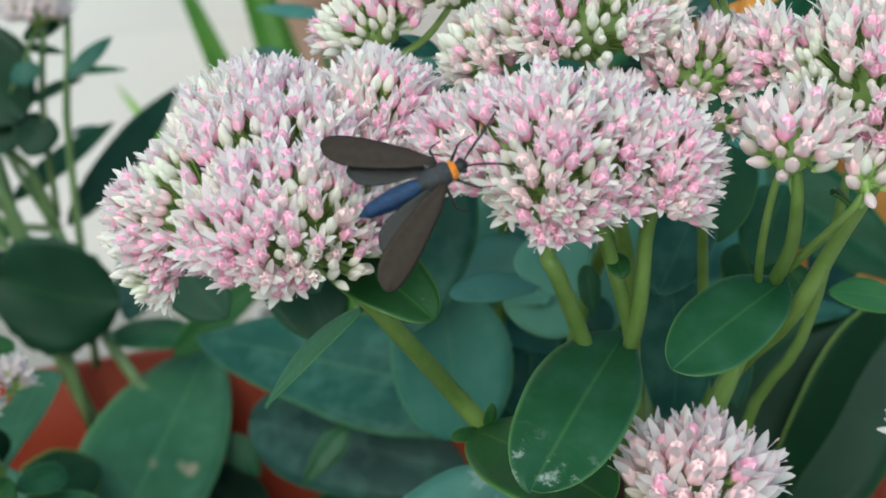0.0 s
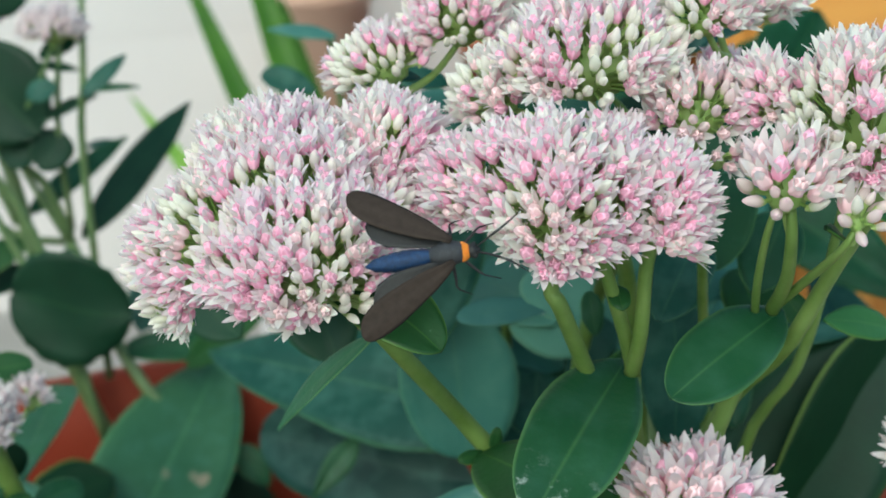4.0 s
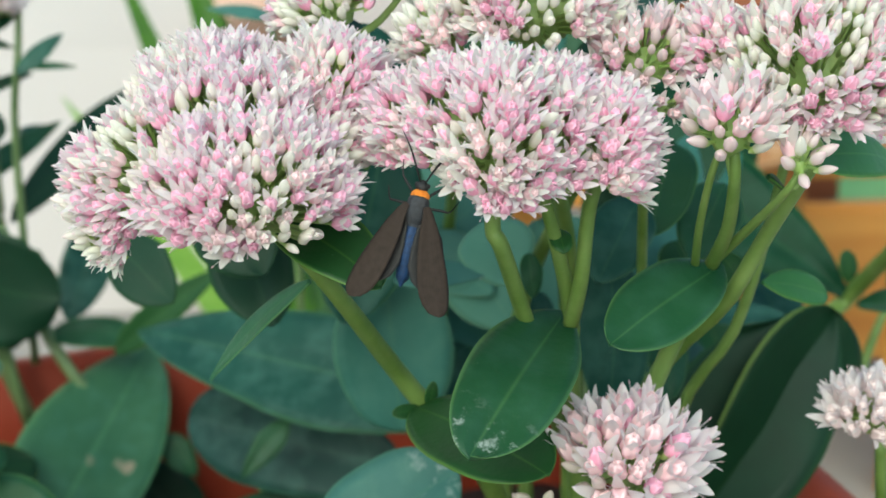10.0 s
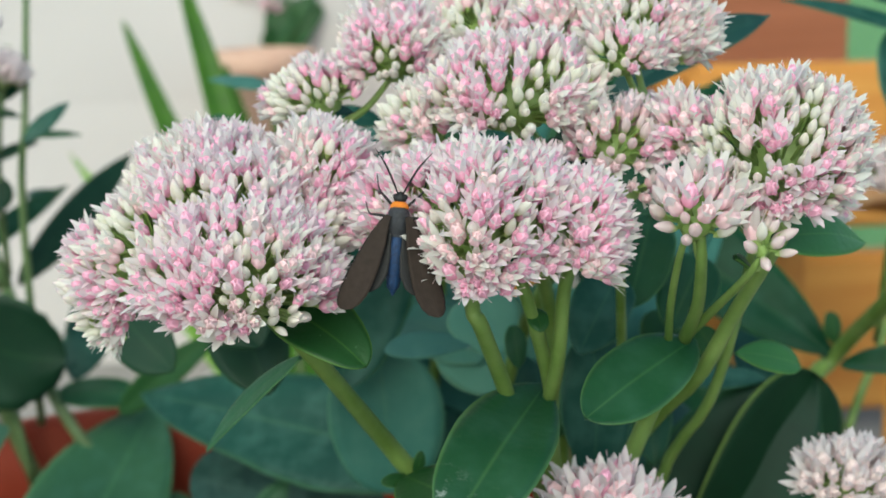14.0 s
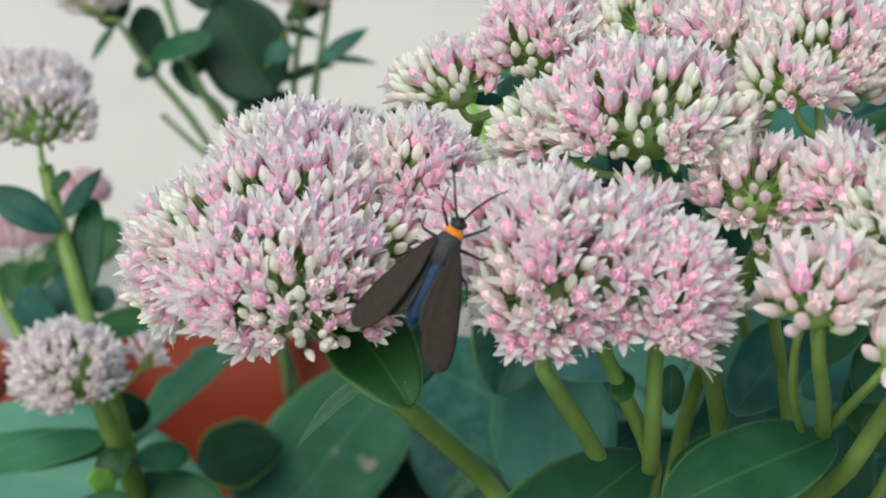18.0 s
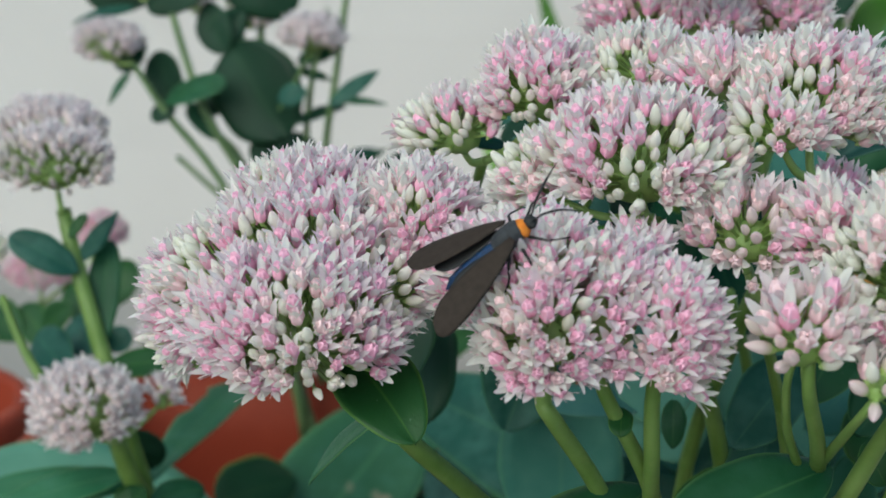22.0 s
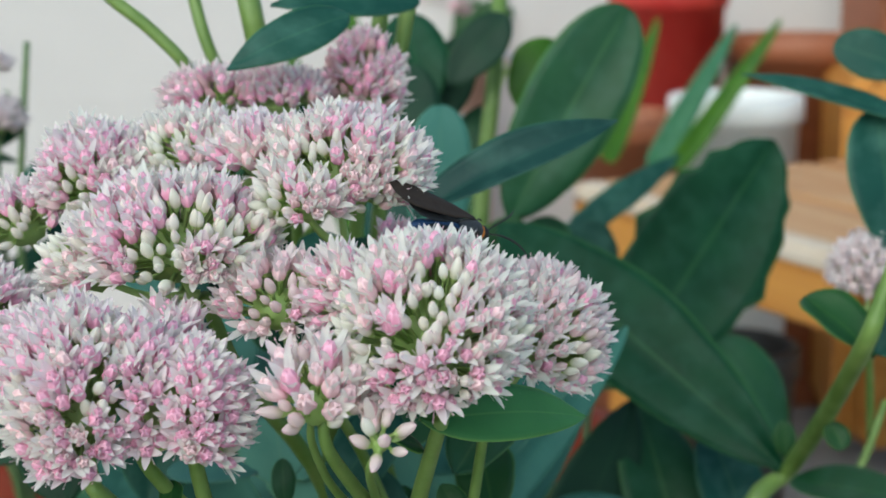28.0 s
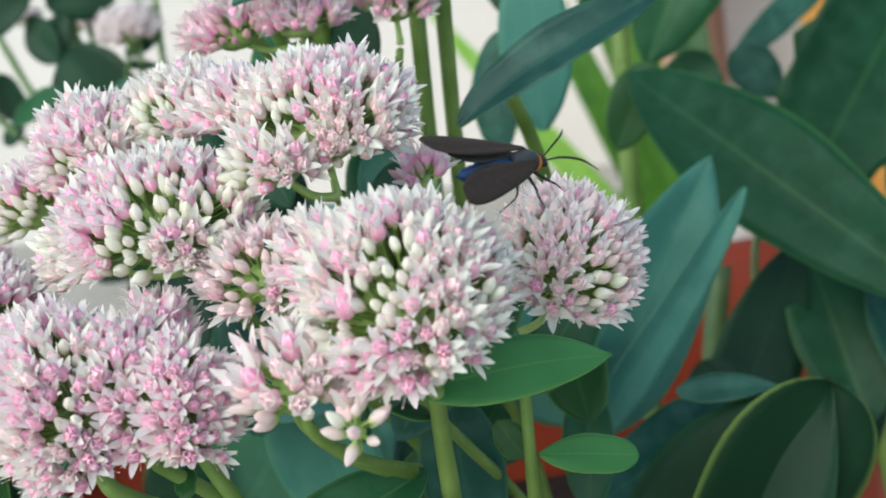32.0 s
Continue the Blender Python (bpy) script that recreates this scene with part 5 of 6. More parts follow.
leaf(shoot, (0.0435, 0.1577, 0.2801), (0.0677, 0.1875, 0.3211), 0.0217, (0.1, -0.95, 0.1), LEAF_DARK, shape="lance")
leaf(shoot, (0.0158, 0.0533, 0.3424), (-0.0033, 0.0512, 0.3351), 0.0107, (0, -0.8, 0.5), LEAF_GREEN, shape="oval")
leaf(shoot, (0.0295, 0.0580, 0.3420), (0.0270, 0.0670, 0.3519), 0.0108, (0, -0.9, 0.4), LEAF_GREEN, shape="oval")
leaf(shoot, (-0.0045, 0.0459, 0.3481), (-0.0050, 0.0478, 0.3555), 0.0040, (0, -0.9, 0.4), LEAF_MID, shape="oval")
leaf(shoot, (0.0229, 0.0864, 0.3098), (0.0503, 0.1112, 0.3156), 0.0164, (0.1, -0.85, 0.5), LEAF_TEAL, shape="oval")
leaf(shoot, (0.0259, 0.0641, 0.3215), (0.0273, 0.0759, 0.3392), 0.0093, (0.1, -0.95, 0.2), LEAF_MID, shape="oval")
leaf(shoot, (0.0066, 0.0476, 0.3341), (0.0147, 0.0591, 0.3462), 0.0110, (-0.1, -0.9, 0.3), LEAF_GREEN, shape="oval")
leaf(shoot, (0.0579, 0.1412, 0.2713), (0.0420, 0.1595, 0.3041), 0.0194, (0.1, -0.9, 0.3), LEAF_DARK, shape="oval")
leaf(shoot, (0.0663, 0.1860, 0.3013), (0.0831, 0.2021, 0.3048), 0.0169, (0, -0.9, 0.3), LEAF_MID, shape="oval")
leaf(shoot, (0.0714, 0.1551, 0.2708), (0.0881, 0.1758, 0.2882), 0.0200, (0, -0.9, 0.3), LEAF_DARK, shape="oval")
stem(shoot, [(0.0398, 0.1750, 0.2561), (0.0429, 0.1868, 0.2882), (0.0480, 0.1965, 0.3131)], 0.00330, 0.00280, mat=STEM_DULL, name="stalk")
stem(shoot, [(0.0526, 0.1875, 0.2836), (0.0551, 0.1935, 0.2994), (0.0579, 0.2006, 0.3179), (0.0666, 0.2032, 0.3196)], 0.00120, 0.00090, mat=STEM_DULL, name="stalk")

shoot = thing("stonecrop_shoot", (0.0442, 0.2153, 0.3521), "leafy stonecrop shoot with tall dark leaves", "plant", "shoots on the far side of the planter")
stem(shoot, [(0.0241, 0.2086, 0.2200), (0.0241, 0.2086, 0.2723), (0.0265, 0.2252, 0.3338), (0.0293, 0.2337, 0.3726), (0.0321, 0.2397, 0.3956), (0.0345, 0.2474, 0.4231)], 0.00274, 0.00218)
leaf(shoot, (0.0361, 0.2143, 0.3636), (0.0682, 0.2230, 0.4202), 0.0269, (-0.1, -0.97, 0.05), LEAF_MID, shape="oval", bend=0.04)
leaf(shoot, (0.0129, 0.2353, 0.3906), (0.0072, 0.2505, 0.4178), 0.0188, (0.1, -0.97, 0.05), LEAF_DEEP, shape="oval")
leaf(shoot, (0.0190, 0.2416, 0.3879), (0.0230, 0.2528, 0.4105), 0.0127, (0.1, -0.97, 0.05), LEAF_DARK, shape="oval")
leaf(shoot, (0.0084, 0.1953, 0.3822), (0.0090, 0.2092, 0.4064), 0.0186, (0, -0.95, 0.2), LEAF_DARK, shape="oval")
leaf(shoot, (0.0199, 0.2276, 0.3992), (0.0360, 0.2337, 0.4178), 0.0136, (0, -0.9, 0.3), LEAF_DARK, shape="oval")
leaf(shoot, (0.0400, 0.2448, 0.3898), (0.0505, 0.2515, 0.4095), 0.0175, (0, -0.9, 0.3), BLADE, shape="oval")
leaf(shoot, (0.0272, 0.1930, 0.3477), (0.0382, 0.1995, 0.3668), 0.0131, (0, -0.9, 0.3), LEAF_GREEN, shape="oval")
leaf(shoot, (0.0198, 0.2441, 0.3711), (0.0287, 0.2509, 0.3910), 0.0097, (0, -0.9, 0.3), LEAF_MID, shape="lance")
leaf(shoot, (0.0328, 0.2441, 0.3722), (0.0235, 0.2484, 0.3834), 0.0097, (0, -0.9, 0.3), LEAF_LIGHT, shape="oval")
leaf(shoot, (0.0506, 0.2237, 0.3465), (0.0418, 0.2289, 0.3602), 0.0173, (0, -0.9, 0.3), LEAF_MID, shape="oval")
flower_head(shoot, (0.0215, 0.2518, 0.3779), [((0.0234, 0.2534, 0.3826), (0.0049, 0.0046, 0.0042), (0, 0, 1))], 23, "white", buds=0.5, stars=0.1)
flower_head(shoot, (0.0338, 0.2575, 0.3949), [((0.0357, 0.2594, 0.4004), (0.0055, 0.0055, 0.0055), (0, 0, 1))], 24, "mauve", buds=0.3, stars=0.1)

shoot = thing("stonecrop_shoot", (0.0846, 0.0897, 0.3313), "stonecrop shoot with a thick pale stem and large smooth leaves", "plant", "shoots on the far side of the planter")
stem(shoot, [(0.0600, 0.1500, 0.2100), (0.0851, 0.1378, 0.3024), (0.0981, 0.1423, 0.3181), (0.0986, 0.1122, 0.3410), (0.0975, 0.0820, 0.3639), (0.1006, 0.0816, 0.3737), (0.1105, 0.0909, 0.3962), (0.1191, 0.0993, 0.4204), (0.1259, 0.1079, 0.4450)], 0.00245, 0.00115, mat=STEM)
leaf(shoot, (0.0962, 0.1415, 0.3189), (0.0326, 0.1952, 0.3658), 0.0267, (0.15, -0.93, 0.2), LEAF_DEEP, shape="pointed", bend=0.1, cup=0.12, label="large smooth dark green leaf")
leaf(shoot, (0.1100, 0.2059, 0.3025), (0.0931, 0.2126, 0.3301), 0.0185, (0.3, -0.9, 0.4), LEAF_MID, shape="oval")
leaf(shoot, (0.0783, 0.1587, 0.2846), (0.0680, 0.1937, 0.3205), 0.0216, (0.1, -0.9, 0.4), LEAF_MID, shape="lance")
leaf(shoot, (0.0934, 0.1509, 0.2923), (0.0845, 0.1782, 0.3185), 0.0174, (0.1, -0.9, 0.4), LEAF_TEAL, shape="lance")
leaf(shoot, (0.1004, 0.0851, 0.3613), (0.0898, 0.0970, 0.3699), 0.0107, (0.1, -0.6, 0.8), LEAF_GREEN, shape="oval", cup=0.4)
leaf(shoot, (0.1009, 0.0853, 0.3618), (0.1127, 0.0879, 0.3703), 0.0106, (-0.1, -0.6, 0.8), LEAF_TEAL, shape="oval")
leaf(shoot, (0.0983, 0.1389, 0.3168), (0.1204, 0.1079, 0.3220), 0.0122, (0, -0.6, 0.8), LEAF_MID, shape="lance")
leaf(shoot, (0.0971, 0.1411, 0.3214), (0.0967, 0.1432, 0.3295), 0.0049, (0, -0.9, 0.3), LEAF_GREEN, shape="oval")
leaf(shoot, (0.0991, 0.1119, 0.3398), (0.1019, 0.1086, 0.3348), 0.0052, (0, -0.9, 0.3), LEAF_GREEN, shape="oval")
stem(shoot, [(0.1113, 0.1616, 0.2912), (0.1158, 0.1641, 0.3004), (0.1225, 0.1675, 0.3122), (0.1279, 0.1711, 0.3254)], 0.00130, 0.00095, name="stalk")
stem(shoot, [(0.1265, 0.1777, 0.3111), (0.1211, 0.1628, 0.3366), (0.1158, 0.1479, 0.3541)], 0.00110, 0.00080, name="stalk")
flower_head(shoot, (0.1158, 0.1479, 0.3541), [((0.1158, 0.1479, 0.3626), (0.0100, 0.0098, 0.0096), (-0.1, -0.2, 1))], 44, "mauve", buds=0.12, stars=0.3, label="faded mauve flower head")
leaf(shoot, (0.1262, 0.1542, 0.3964), (0.0880, 0.1592, 0.4071), 0.0078, (0, -0.5, 0.85), LEAF_TEAL, shape="lance", bend=0.06)
leaf(shoot, (0.1283, 0.1631, 0.4065), (0.1104, 0.1661, 0.4134), 0.0115, (0, -0.9, 0.3), LEAF_TEAL, shape="oval")
leaf(shoot, (0.1195, 0.1445, 0.3686), (0.1182, 0.1575, 0.3988), 0.0190, (0.2, -0.95, 0.2), LEAF_TEAL, shape="oval")

shoot = thing("stonecrop_shoot", (0.0887, 0.2791, 0.2968), "leafy stonecrop shoot with toothed dark green leaves", "plant", "shoots on the far side of the planter")
stem(shoot, [(0.0505, 0.2273, 0.2383), (0.0778, 0.2348, 0.2583), (0.0806, 0.2418, 0.2917), (0.0861, 0.2442, 0.3260)], 0.00225, 0.00185)
leaf(shoot, (0.0684, 0.2349, 0.3123), (0.1155, 0.2555, 0.3792), 0.0439, (0, -0.95, 0.1), LEAF_DEEP, shape="pointed", teeth=0.26, bend=0.05, label="large dark green leaf with a toothed edge")
leaf(shoot, (0.0558, 0.3308, 0.3332), (0.1025, 0.3586, 0.3602), 0.0113, (0.2, -0.8, 0.5), LEAF_TEAL, shape="lance", teeth=0.1)
leaf(shoot, (0.0681, 0.2545, 0.3396), (0.0577, 0.2598, 0.3536), 0.0135, (0, -0.9, 0.3), LEAF_TEAL, shape="oval")
leaf(shoot, (0.0845, 0.2453, 0.3152), (0.0582, 0.2497, 0.3255), 0.0271, (0, -0.9, 0.3), LEAF_DARK, shape="oval")

# ---- sword-leaved plant and far clutter ----

shoot = thing("sword_leaf_plant", (-0.0685, 0.8770, 0.2617), "clump of bright green sword-shaped leaves near the wall", "plant")
leaf(shoot, (0.0044, 0.8328, 0.0553), (-0.1146, 0.9046, 0.3794), 0.0257, (0.1, -0.95, 0.2), BLADE, shape="blade", bend=0.06)
leaf(shoot, (0.0189, 0.8321, 0.0547), (-0.0746, 0.9288, 0.4206), 0.0308, (0, -0.95, 0.2), BLADE, shape="blade", bend=0.05)
leaf(shoot, (0.0231, 0.8319, 0.0545), (-0.0425, 0.9271, 0.3445), 0.0278, (0, -0.95, 0.2), BLADE, shape="blade", bend=0.04)
leaf(shoot, (-0.0023, 0.8237, 0.0589), (-0.1492, 0.8017, 0.2967), 0.0199, (0, -0.9, 0.3), BLADE_PALE, shape="lance")
leaf(shoot, (0.0148, 0.8323, 0.0549), (0.0274, 0.9244, 0.3132), 0.0296, (0, -0.9, 0.3), LEAF_GREEN, shape="lance")

shoot = thing("stonecrop_shoot", (-0.0406, 0.2214, 0.3620), "stonecrop leaves behind the flower heads", "plant", "plants behind the planter")
stem(shoot, [(-0.0322, 0.2280, 0.2200), (-0.0322, 0.2280, 0.2920), (-0.0344, 0.2256, 0.3446), (-0.0386, 0.2163, 0.3836)], 0.00155, 0.00094, mat=STEM_DULL)
leaf(shoot, (-0.0371, 0.2133, 0.3841), (-0.0555, 0.2170, 0.3870), 0.0056, (0, -0.6, 0.8), LEAF_CHALK, shape="lance")
leaf(shoot, (-0.0437, 0.2187, 0.3690), (-0.0579, 0.2212, 0.3747), 0.0079, (0, -0.8, 0.5), LEAF_TEAL, shape="oval")
leaf(shoot, (-0.0256, 0.0611, 0.3904), (-0.0346, 0.0620, 0.3921), 0.0049, (0, -0.7, 0.7), LEAF_TEAL, shape="oval")
leaf(shoot, (-0.0337, 0.0743, 0.3375), (-0.0242, 0.0859, 0.3708), 0.0210, (0, -0.95, 0.3), LEAF_TEAL, shape="oval")


shoot = thing("stonecrop_shoot", (0.0093, 0.0761, 0.3463), "dense leafy stonecrop shoot under the flower heads", "plant", "leafy shoots in the planter")
stem(shoot, [(0.0135, 0.0928, 0.2200), (0.0135, 0.0928, 0.3042), (0.0093, 0.0810, 0.3451), (0.0030, 0.0683, 0.3685)], 0.00146, 0.00084)
leaf(shoot, (-0.0209, 0.1080, 0.3497), (-0.0268, 0.1201, 0.3652), 0.0134, (-0.2, -0.9, 0.4), LEAF_PALE, shape="oval")
leaf(shoot, (-0.0076, 0.1143, 0.3387), (-0.0140, 0.1274, 0.3570), 0.0177, (-0.2, -0.9, 0.4), LEAF_PALE_LIT, shape="oval")
leaf(shoot, (-0.0267, 0.0617, 0.3801), (-0.0309, 0.0708, 0.3874), 0.0112, (-0.2, -0.9, 0.4), LEAF_PALE, shape="oval")
leaf(shoot, (-0.0131, 0.0628, 0.3785), (-0.0180, 0.0720, 0.3859), 0.0112, (-0.2, -0.9, 0.4), LEAF_DARK, shape="oval")
leaf(shoot, (-0.0130, 0.1119, 0.3434), (-0.0205, 0.1220, 0.3531), 0.0112, (-0.2, -0.9, 0.4), LEAF_PALE_LIT, shape="oval")
leaf(shoot, (0.0069, 0.0412, 0.3821), (0.0009, 0.0495, 0.3871), 0.0066, (-0.2, -0.9, 0.4), LEAF_DARK, shape="oval")
leaf(shoot, (0.0032, 0.0464, 0.3815), (0.0105, 0.0557, 0.3901), 0.0077, (-0.2, -0.9, 0.4), LEAF_DARK, shape="oval")
leaf(shoot, (0.0148, 0.0432, 0.3586), (0.0220, 0.0543, 0.3725), 0.0118, (-0.2, -0.9, 0.4), LEAF_MID, shape="oval")
leaf(shoot, (0.0231, 0.0463, 0.3533), (0.0325, 0.0564, 0.3643), 0.0110, (-0.2, -0.9, 0.4), LEAF_MID, shape="oval")
leaf(shoot, (-0.0060, 0.0559, 0.3479), (-0.0084, 0.0658, 0.3575), 0.0135, (-0.2, -0.9, 0.4), LEAF_PALE_LIT, shape="oval")
leaf(shoot, (-0.0178, 0.1032, 0.3421), (0.0045, 0.1139, 0.3547), 0.0177, (-0.1, -0.9, 0.4), LEAF_PALE_LIT, shape="oval")
leaf(shoot, (0.0040, 0.0361, 0.3528), (0.0135, 0.0462, 0.3640), 0.0106, (-0.2, -0.9, 0.4), LEAF_TEAL, shape="oval")
leaf(shoot, (-0.0180, 0.0573, 0.3805), (-0.0251, 0.0662, 0.3868), 0.0070, (-0.2, -0.9, 0.4), LEAF_TEAL, shape="oval")
leaf(shoot, (-0.0117, 0.0585, 0.3843), (-0.0174, 0.0680, 0.3926), 0.0080, (-0.2, -0.9, 0.4), LEAF_MID, shape="oval")
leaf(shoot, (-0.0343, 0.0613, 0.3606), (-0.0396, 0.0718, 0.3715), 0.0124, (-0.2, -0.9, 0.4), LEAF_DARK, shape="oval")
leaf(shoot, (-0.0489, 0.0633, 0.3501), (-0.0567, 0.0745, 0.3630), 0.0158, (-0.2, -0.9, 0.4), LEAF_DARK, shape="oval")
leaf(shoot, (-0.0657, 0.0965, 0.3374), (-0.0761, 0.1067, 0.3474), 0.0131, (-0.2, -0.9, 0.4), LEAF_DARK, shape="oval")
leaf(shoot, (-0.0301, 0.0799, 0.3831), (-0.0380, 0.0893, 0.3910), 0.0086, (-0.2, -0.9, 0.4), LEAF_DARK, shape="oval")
leaf(shoot, (-0.0004, 0.0848, 0.3995), (-0.0078, 0.0945, 0.4080), 0.0108, (-0.2, -0.9, 0.4), LEAF_DARK, shape="oval")
leaf(shoot, (0.0050, 0.1548, 0.3605), (0.0093, 0.1635, 0.3873), 0.0123, (-0.2, -0.9, 0.4), LEAF_TEAL, shape="oval")
leaf(shoot, (-0.0163, 0.0839, 0.3955), (-0.0216, 0.0942, 0.4060), 0.0097, (-0.2, -0.9, 0.4), LEAF_MID, shape="oval")
leaf(shoot, (-0.0011, 0.0774, 0.3341), (-0.0080, 0.0881, 0.3457), 0.0159, (-0.2, -0.9, 0.4), LEAF_PALE_LIT, shape="oval")
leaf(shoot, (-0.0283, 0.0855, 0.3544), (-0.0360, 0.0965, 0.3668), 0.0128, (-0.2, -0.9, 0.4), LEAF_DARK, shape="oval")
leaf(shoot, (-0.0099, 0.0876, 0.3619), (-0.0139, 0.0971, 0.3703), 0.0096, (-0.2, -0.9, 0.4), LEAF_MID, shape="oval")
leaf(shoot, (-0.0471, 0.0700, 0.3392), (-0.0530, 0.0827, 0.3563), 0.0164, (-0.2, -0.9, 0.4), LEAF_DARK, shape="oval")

shoot = thing("sword_leaf_plant", (0.1795, 0.9021, 0.2640), "green sword-shaped leaves rising behind the bench", "plant")
leaf(shoot, (0.1258, 0.9084, 0.2769), (0.1670, 0.9447, 0.3817), 0.0167, (0.1, -0.95, 0.2), BLADE, shape="blade", bend=0.05)
leaf(shoot, (0.1590, 0.9058, 0.2723), (0.2236, 0.9306, 0.3768), 0.0183, (0, -0.95, 0.2), LEAF_LIGHT, shape="blade", bend=0.05)
leaf(shoot, (0.1756, 0.9052, 0.2721), (0.2546, 0.9204, 0.3807), 0.0165, (0, -0.95, 0.2), BLADE, shape="blade")

shoot = thing("potted_plant", (0.0244, 1.3481, 0.3389), "small green plant with a red bloom in the clay pot", "plant")
leaf(shoot, (0.0119, 1.3424, 0.3219), (0.0371, 1.3495, 0.3737), 0.0263, (-0.3, -0.8, 0.5), LEAF_GREEN, shape="oval")
leaf(shoot, (0.0119, 1.3424, 0.3219), (0.0536, 1.3407, 0.3505), 0.0263, (-0.2, -0.8, 0.5), LEAF_GREEN, shape="oval")
leaf(shoot, (0.0119, 1.3424, 0.3219), (0.0618, 1.3570, 0.3965), 0.0263, (-0.1, -0.8, 0.5), LEAF_GREEN, shape="oval")
leaf(shoot, (0.0119, 1.3424, 0.3219), (0.0262, 1.3561, 0.3911), 0.0263, (5.55112e-17, -0.8, 0.5), LEAF_GREEN, shape="oval")
leaf(shoot, (0.0119, 1.3424, 0.3219), (0.0440, 1.3349, 0.3334), 0.0263, (0.1, -0.8, 0.5), LEAF_GREEN, shape="oval")
leaf(shoot, (0.0119, 1.3424, 0.3219), (0.0665, 1.3485, 0.3733), 0.0263, (0.2, -0.8, 0.5), LEAF_GREEN, shape="oval")
leaf(shoot, (0.0119, 1.3424, 0.3219), (0.0127, 1.3422, 0.3510), 0.0263, (0.3, -0.8, 0.5), LEAF_GREEN, shape="oval")
flower_head(shoot, (0.0070, 1.3476, 0.3509), [((0.0127, 1.3557, 0.3738), (0.0149, 0.0154, 0.0160), (0, -0.2, 1))], 41, "rose", spacing=0.006, size=2.2, buds=0.1, stars=0.1)
flower_head(shoot, (-0.0156, 1.3546, 0.3684), [((-0.0151, 1.3591, 0.3811), (0.0206, 0.0177, 0.0149), (0, -0.2, 1))], 42, "mauve", spacing=0.006, size=2.2, buds=0.1, stars=0.1)


# ---- moth ----
MOTH_GREY = plain("moth scales", (0.014, 0.015, 0.019), (0.032, 0.035, 0.042), 0.55, 2500, 0.6, 0.0002)
MOTH_BLUE = plain("moth blue sheen", (0.005, 0.022, 0.066), (0.008, 0.044, 0.135), 0.34, 1800, 0.7, 0.0002, metal=0.3)
MOTH_BLACK = plain("moth black", (0.004, 0.004, 0.005), (0.009, 0.009, 0.010), 0.6, 2500, 0.4, 0.0001)
MOTH_ORANGE = plain("moth collar", (0.75, 0.19, 0.01), (0.85, 0.30, 0.03), 0.65, 2200, 0.9, 0.0003)


def wing_material():
    m, nodes, links, b = material("moth wing", (0.05, 0.045, 0.042), 0.6, spec=0.1)
    along, across = uv_parts(nodes, links)
    w = nodes.new("ShaderNodeTexWave")
    w.wave_type, w.bands_direction = "BANDS", "Y"
    w.inputs["Scale"].default_value, w.inputs["Distortion"].default_value, w.inputs["Detail"].default_value = 1.6, 2.5, 2
    u = nodes.new("ShaderNodeUVMap")
    links.new(u.outputs[0], w.inputs["Vector"])
    vein = ramp(nodes, links, w.outputs["Fac"], [(0.0, (1, 1, 1)), (0.12, (0, 0, 0))])
    f = noise_node(nodes, links, 1200, 4)
    col = blend(nodes, links, f, (0.022, 0.016, 0.013), (0.046, 0.034, 0.028))
    col = blend(nodes, links, maths(nodes, links, "MULTIPLY", vein, 0.1), col, (0.018, 0.017, 0.018))
    edge = ramp(nodes, links, across, [(0.0, (1, 1, 1)), (0.08, (0, 0, 0))])
    col = blend(nodes, links, edge, col, (0.015, 0.015, 0.016))
    links.new(col, b.inputs["Base Color"])
    relief(nodes, links, b, blend(nodes, links, 0.75, vein, f), 0.35, 0.0001)
    return m


WING = wing_material()


def turned(rings, n=16):
    """A body along x: rings of (x, half width, half height, z)."""
    verts, faces = [], []
    for x, a, b, z in rings:
        for k in range(n):
            w = 2 * math.pi * k / n
            verts.append((x, a * math.cos(w), z + b * math.sin(w)))
    for i in range(len(rings) - 1):
        for k in range(n):
            p, q = i * n + k, i * n + (k + 1) % n
            faces.append((p, q, q + n, p + n))
    faces += [tuple(range(n)), tuple(range(len(verts) - 1, len(verts) - n - 1, -1))]
    return verts, faces


def moth_part(name, v, f, mat, parent, label="", uvs=None):
    ob = new(name, mesh(name, v, f, mat, uvs=uvs))
    ob.parent = parent
    if label:
        tagged(ob, label)
    return ob


MM = 0.00088
moth = tagged(new("moth"), "grey-winged moth with metallic blue body and orange collar", "moth")
moth.empty_display_size = 0.005
v, f = turned([(x * MM, a * MM, b * MM, z * MM) for x, a, b, z in ((-4.6, 0.9, 0.9, 0.1), (-4.0, 1.45, 1.3, 0.1), (-2.6, 1.7, 1.6, 0.15), (-1.2, 1.62, 1.5, 0.25), (-0.5, 1.42, 1.25, 0.3), (-0.15, 1.0, 0.9, 0.4))])
moth_part("thorax", v, f, MOTH_GREY, moth, "blue-grey scaled thorax")
v, f = turned([(x * MM, a * MM, b * MM, z * MM) for x, a, b, z in ((-0.55, 1.2, 1.1, 0.0), (-0.3, 1.40, 1.22, -0.02), (0.05, 1.34, 1.18, -0.02), (0.45, 1.05, 0.98, 0.0), (0.7, 0.7, 0.7, 0.0))])
moth_part("collar", v, f, MOTH_ORANGE, moth, "orange scaled collar")
v, f = turned([(x * MM, a * MM, b * MM, z * MM) for x, a, b, z in ((0.5, 0.55, 0.55, 0.0), (0.8, 0.95, 0.85, 0.0), (1.3, 0.95, 0.85, -0.05), (1.8, 0.6, 0.6, -0.15), (2.1, 0.15, 0.2, -0.25))])
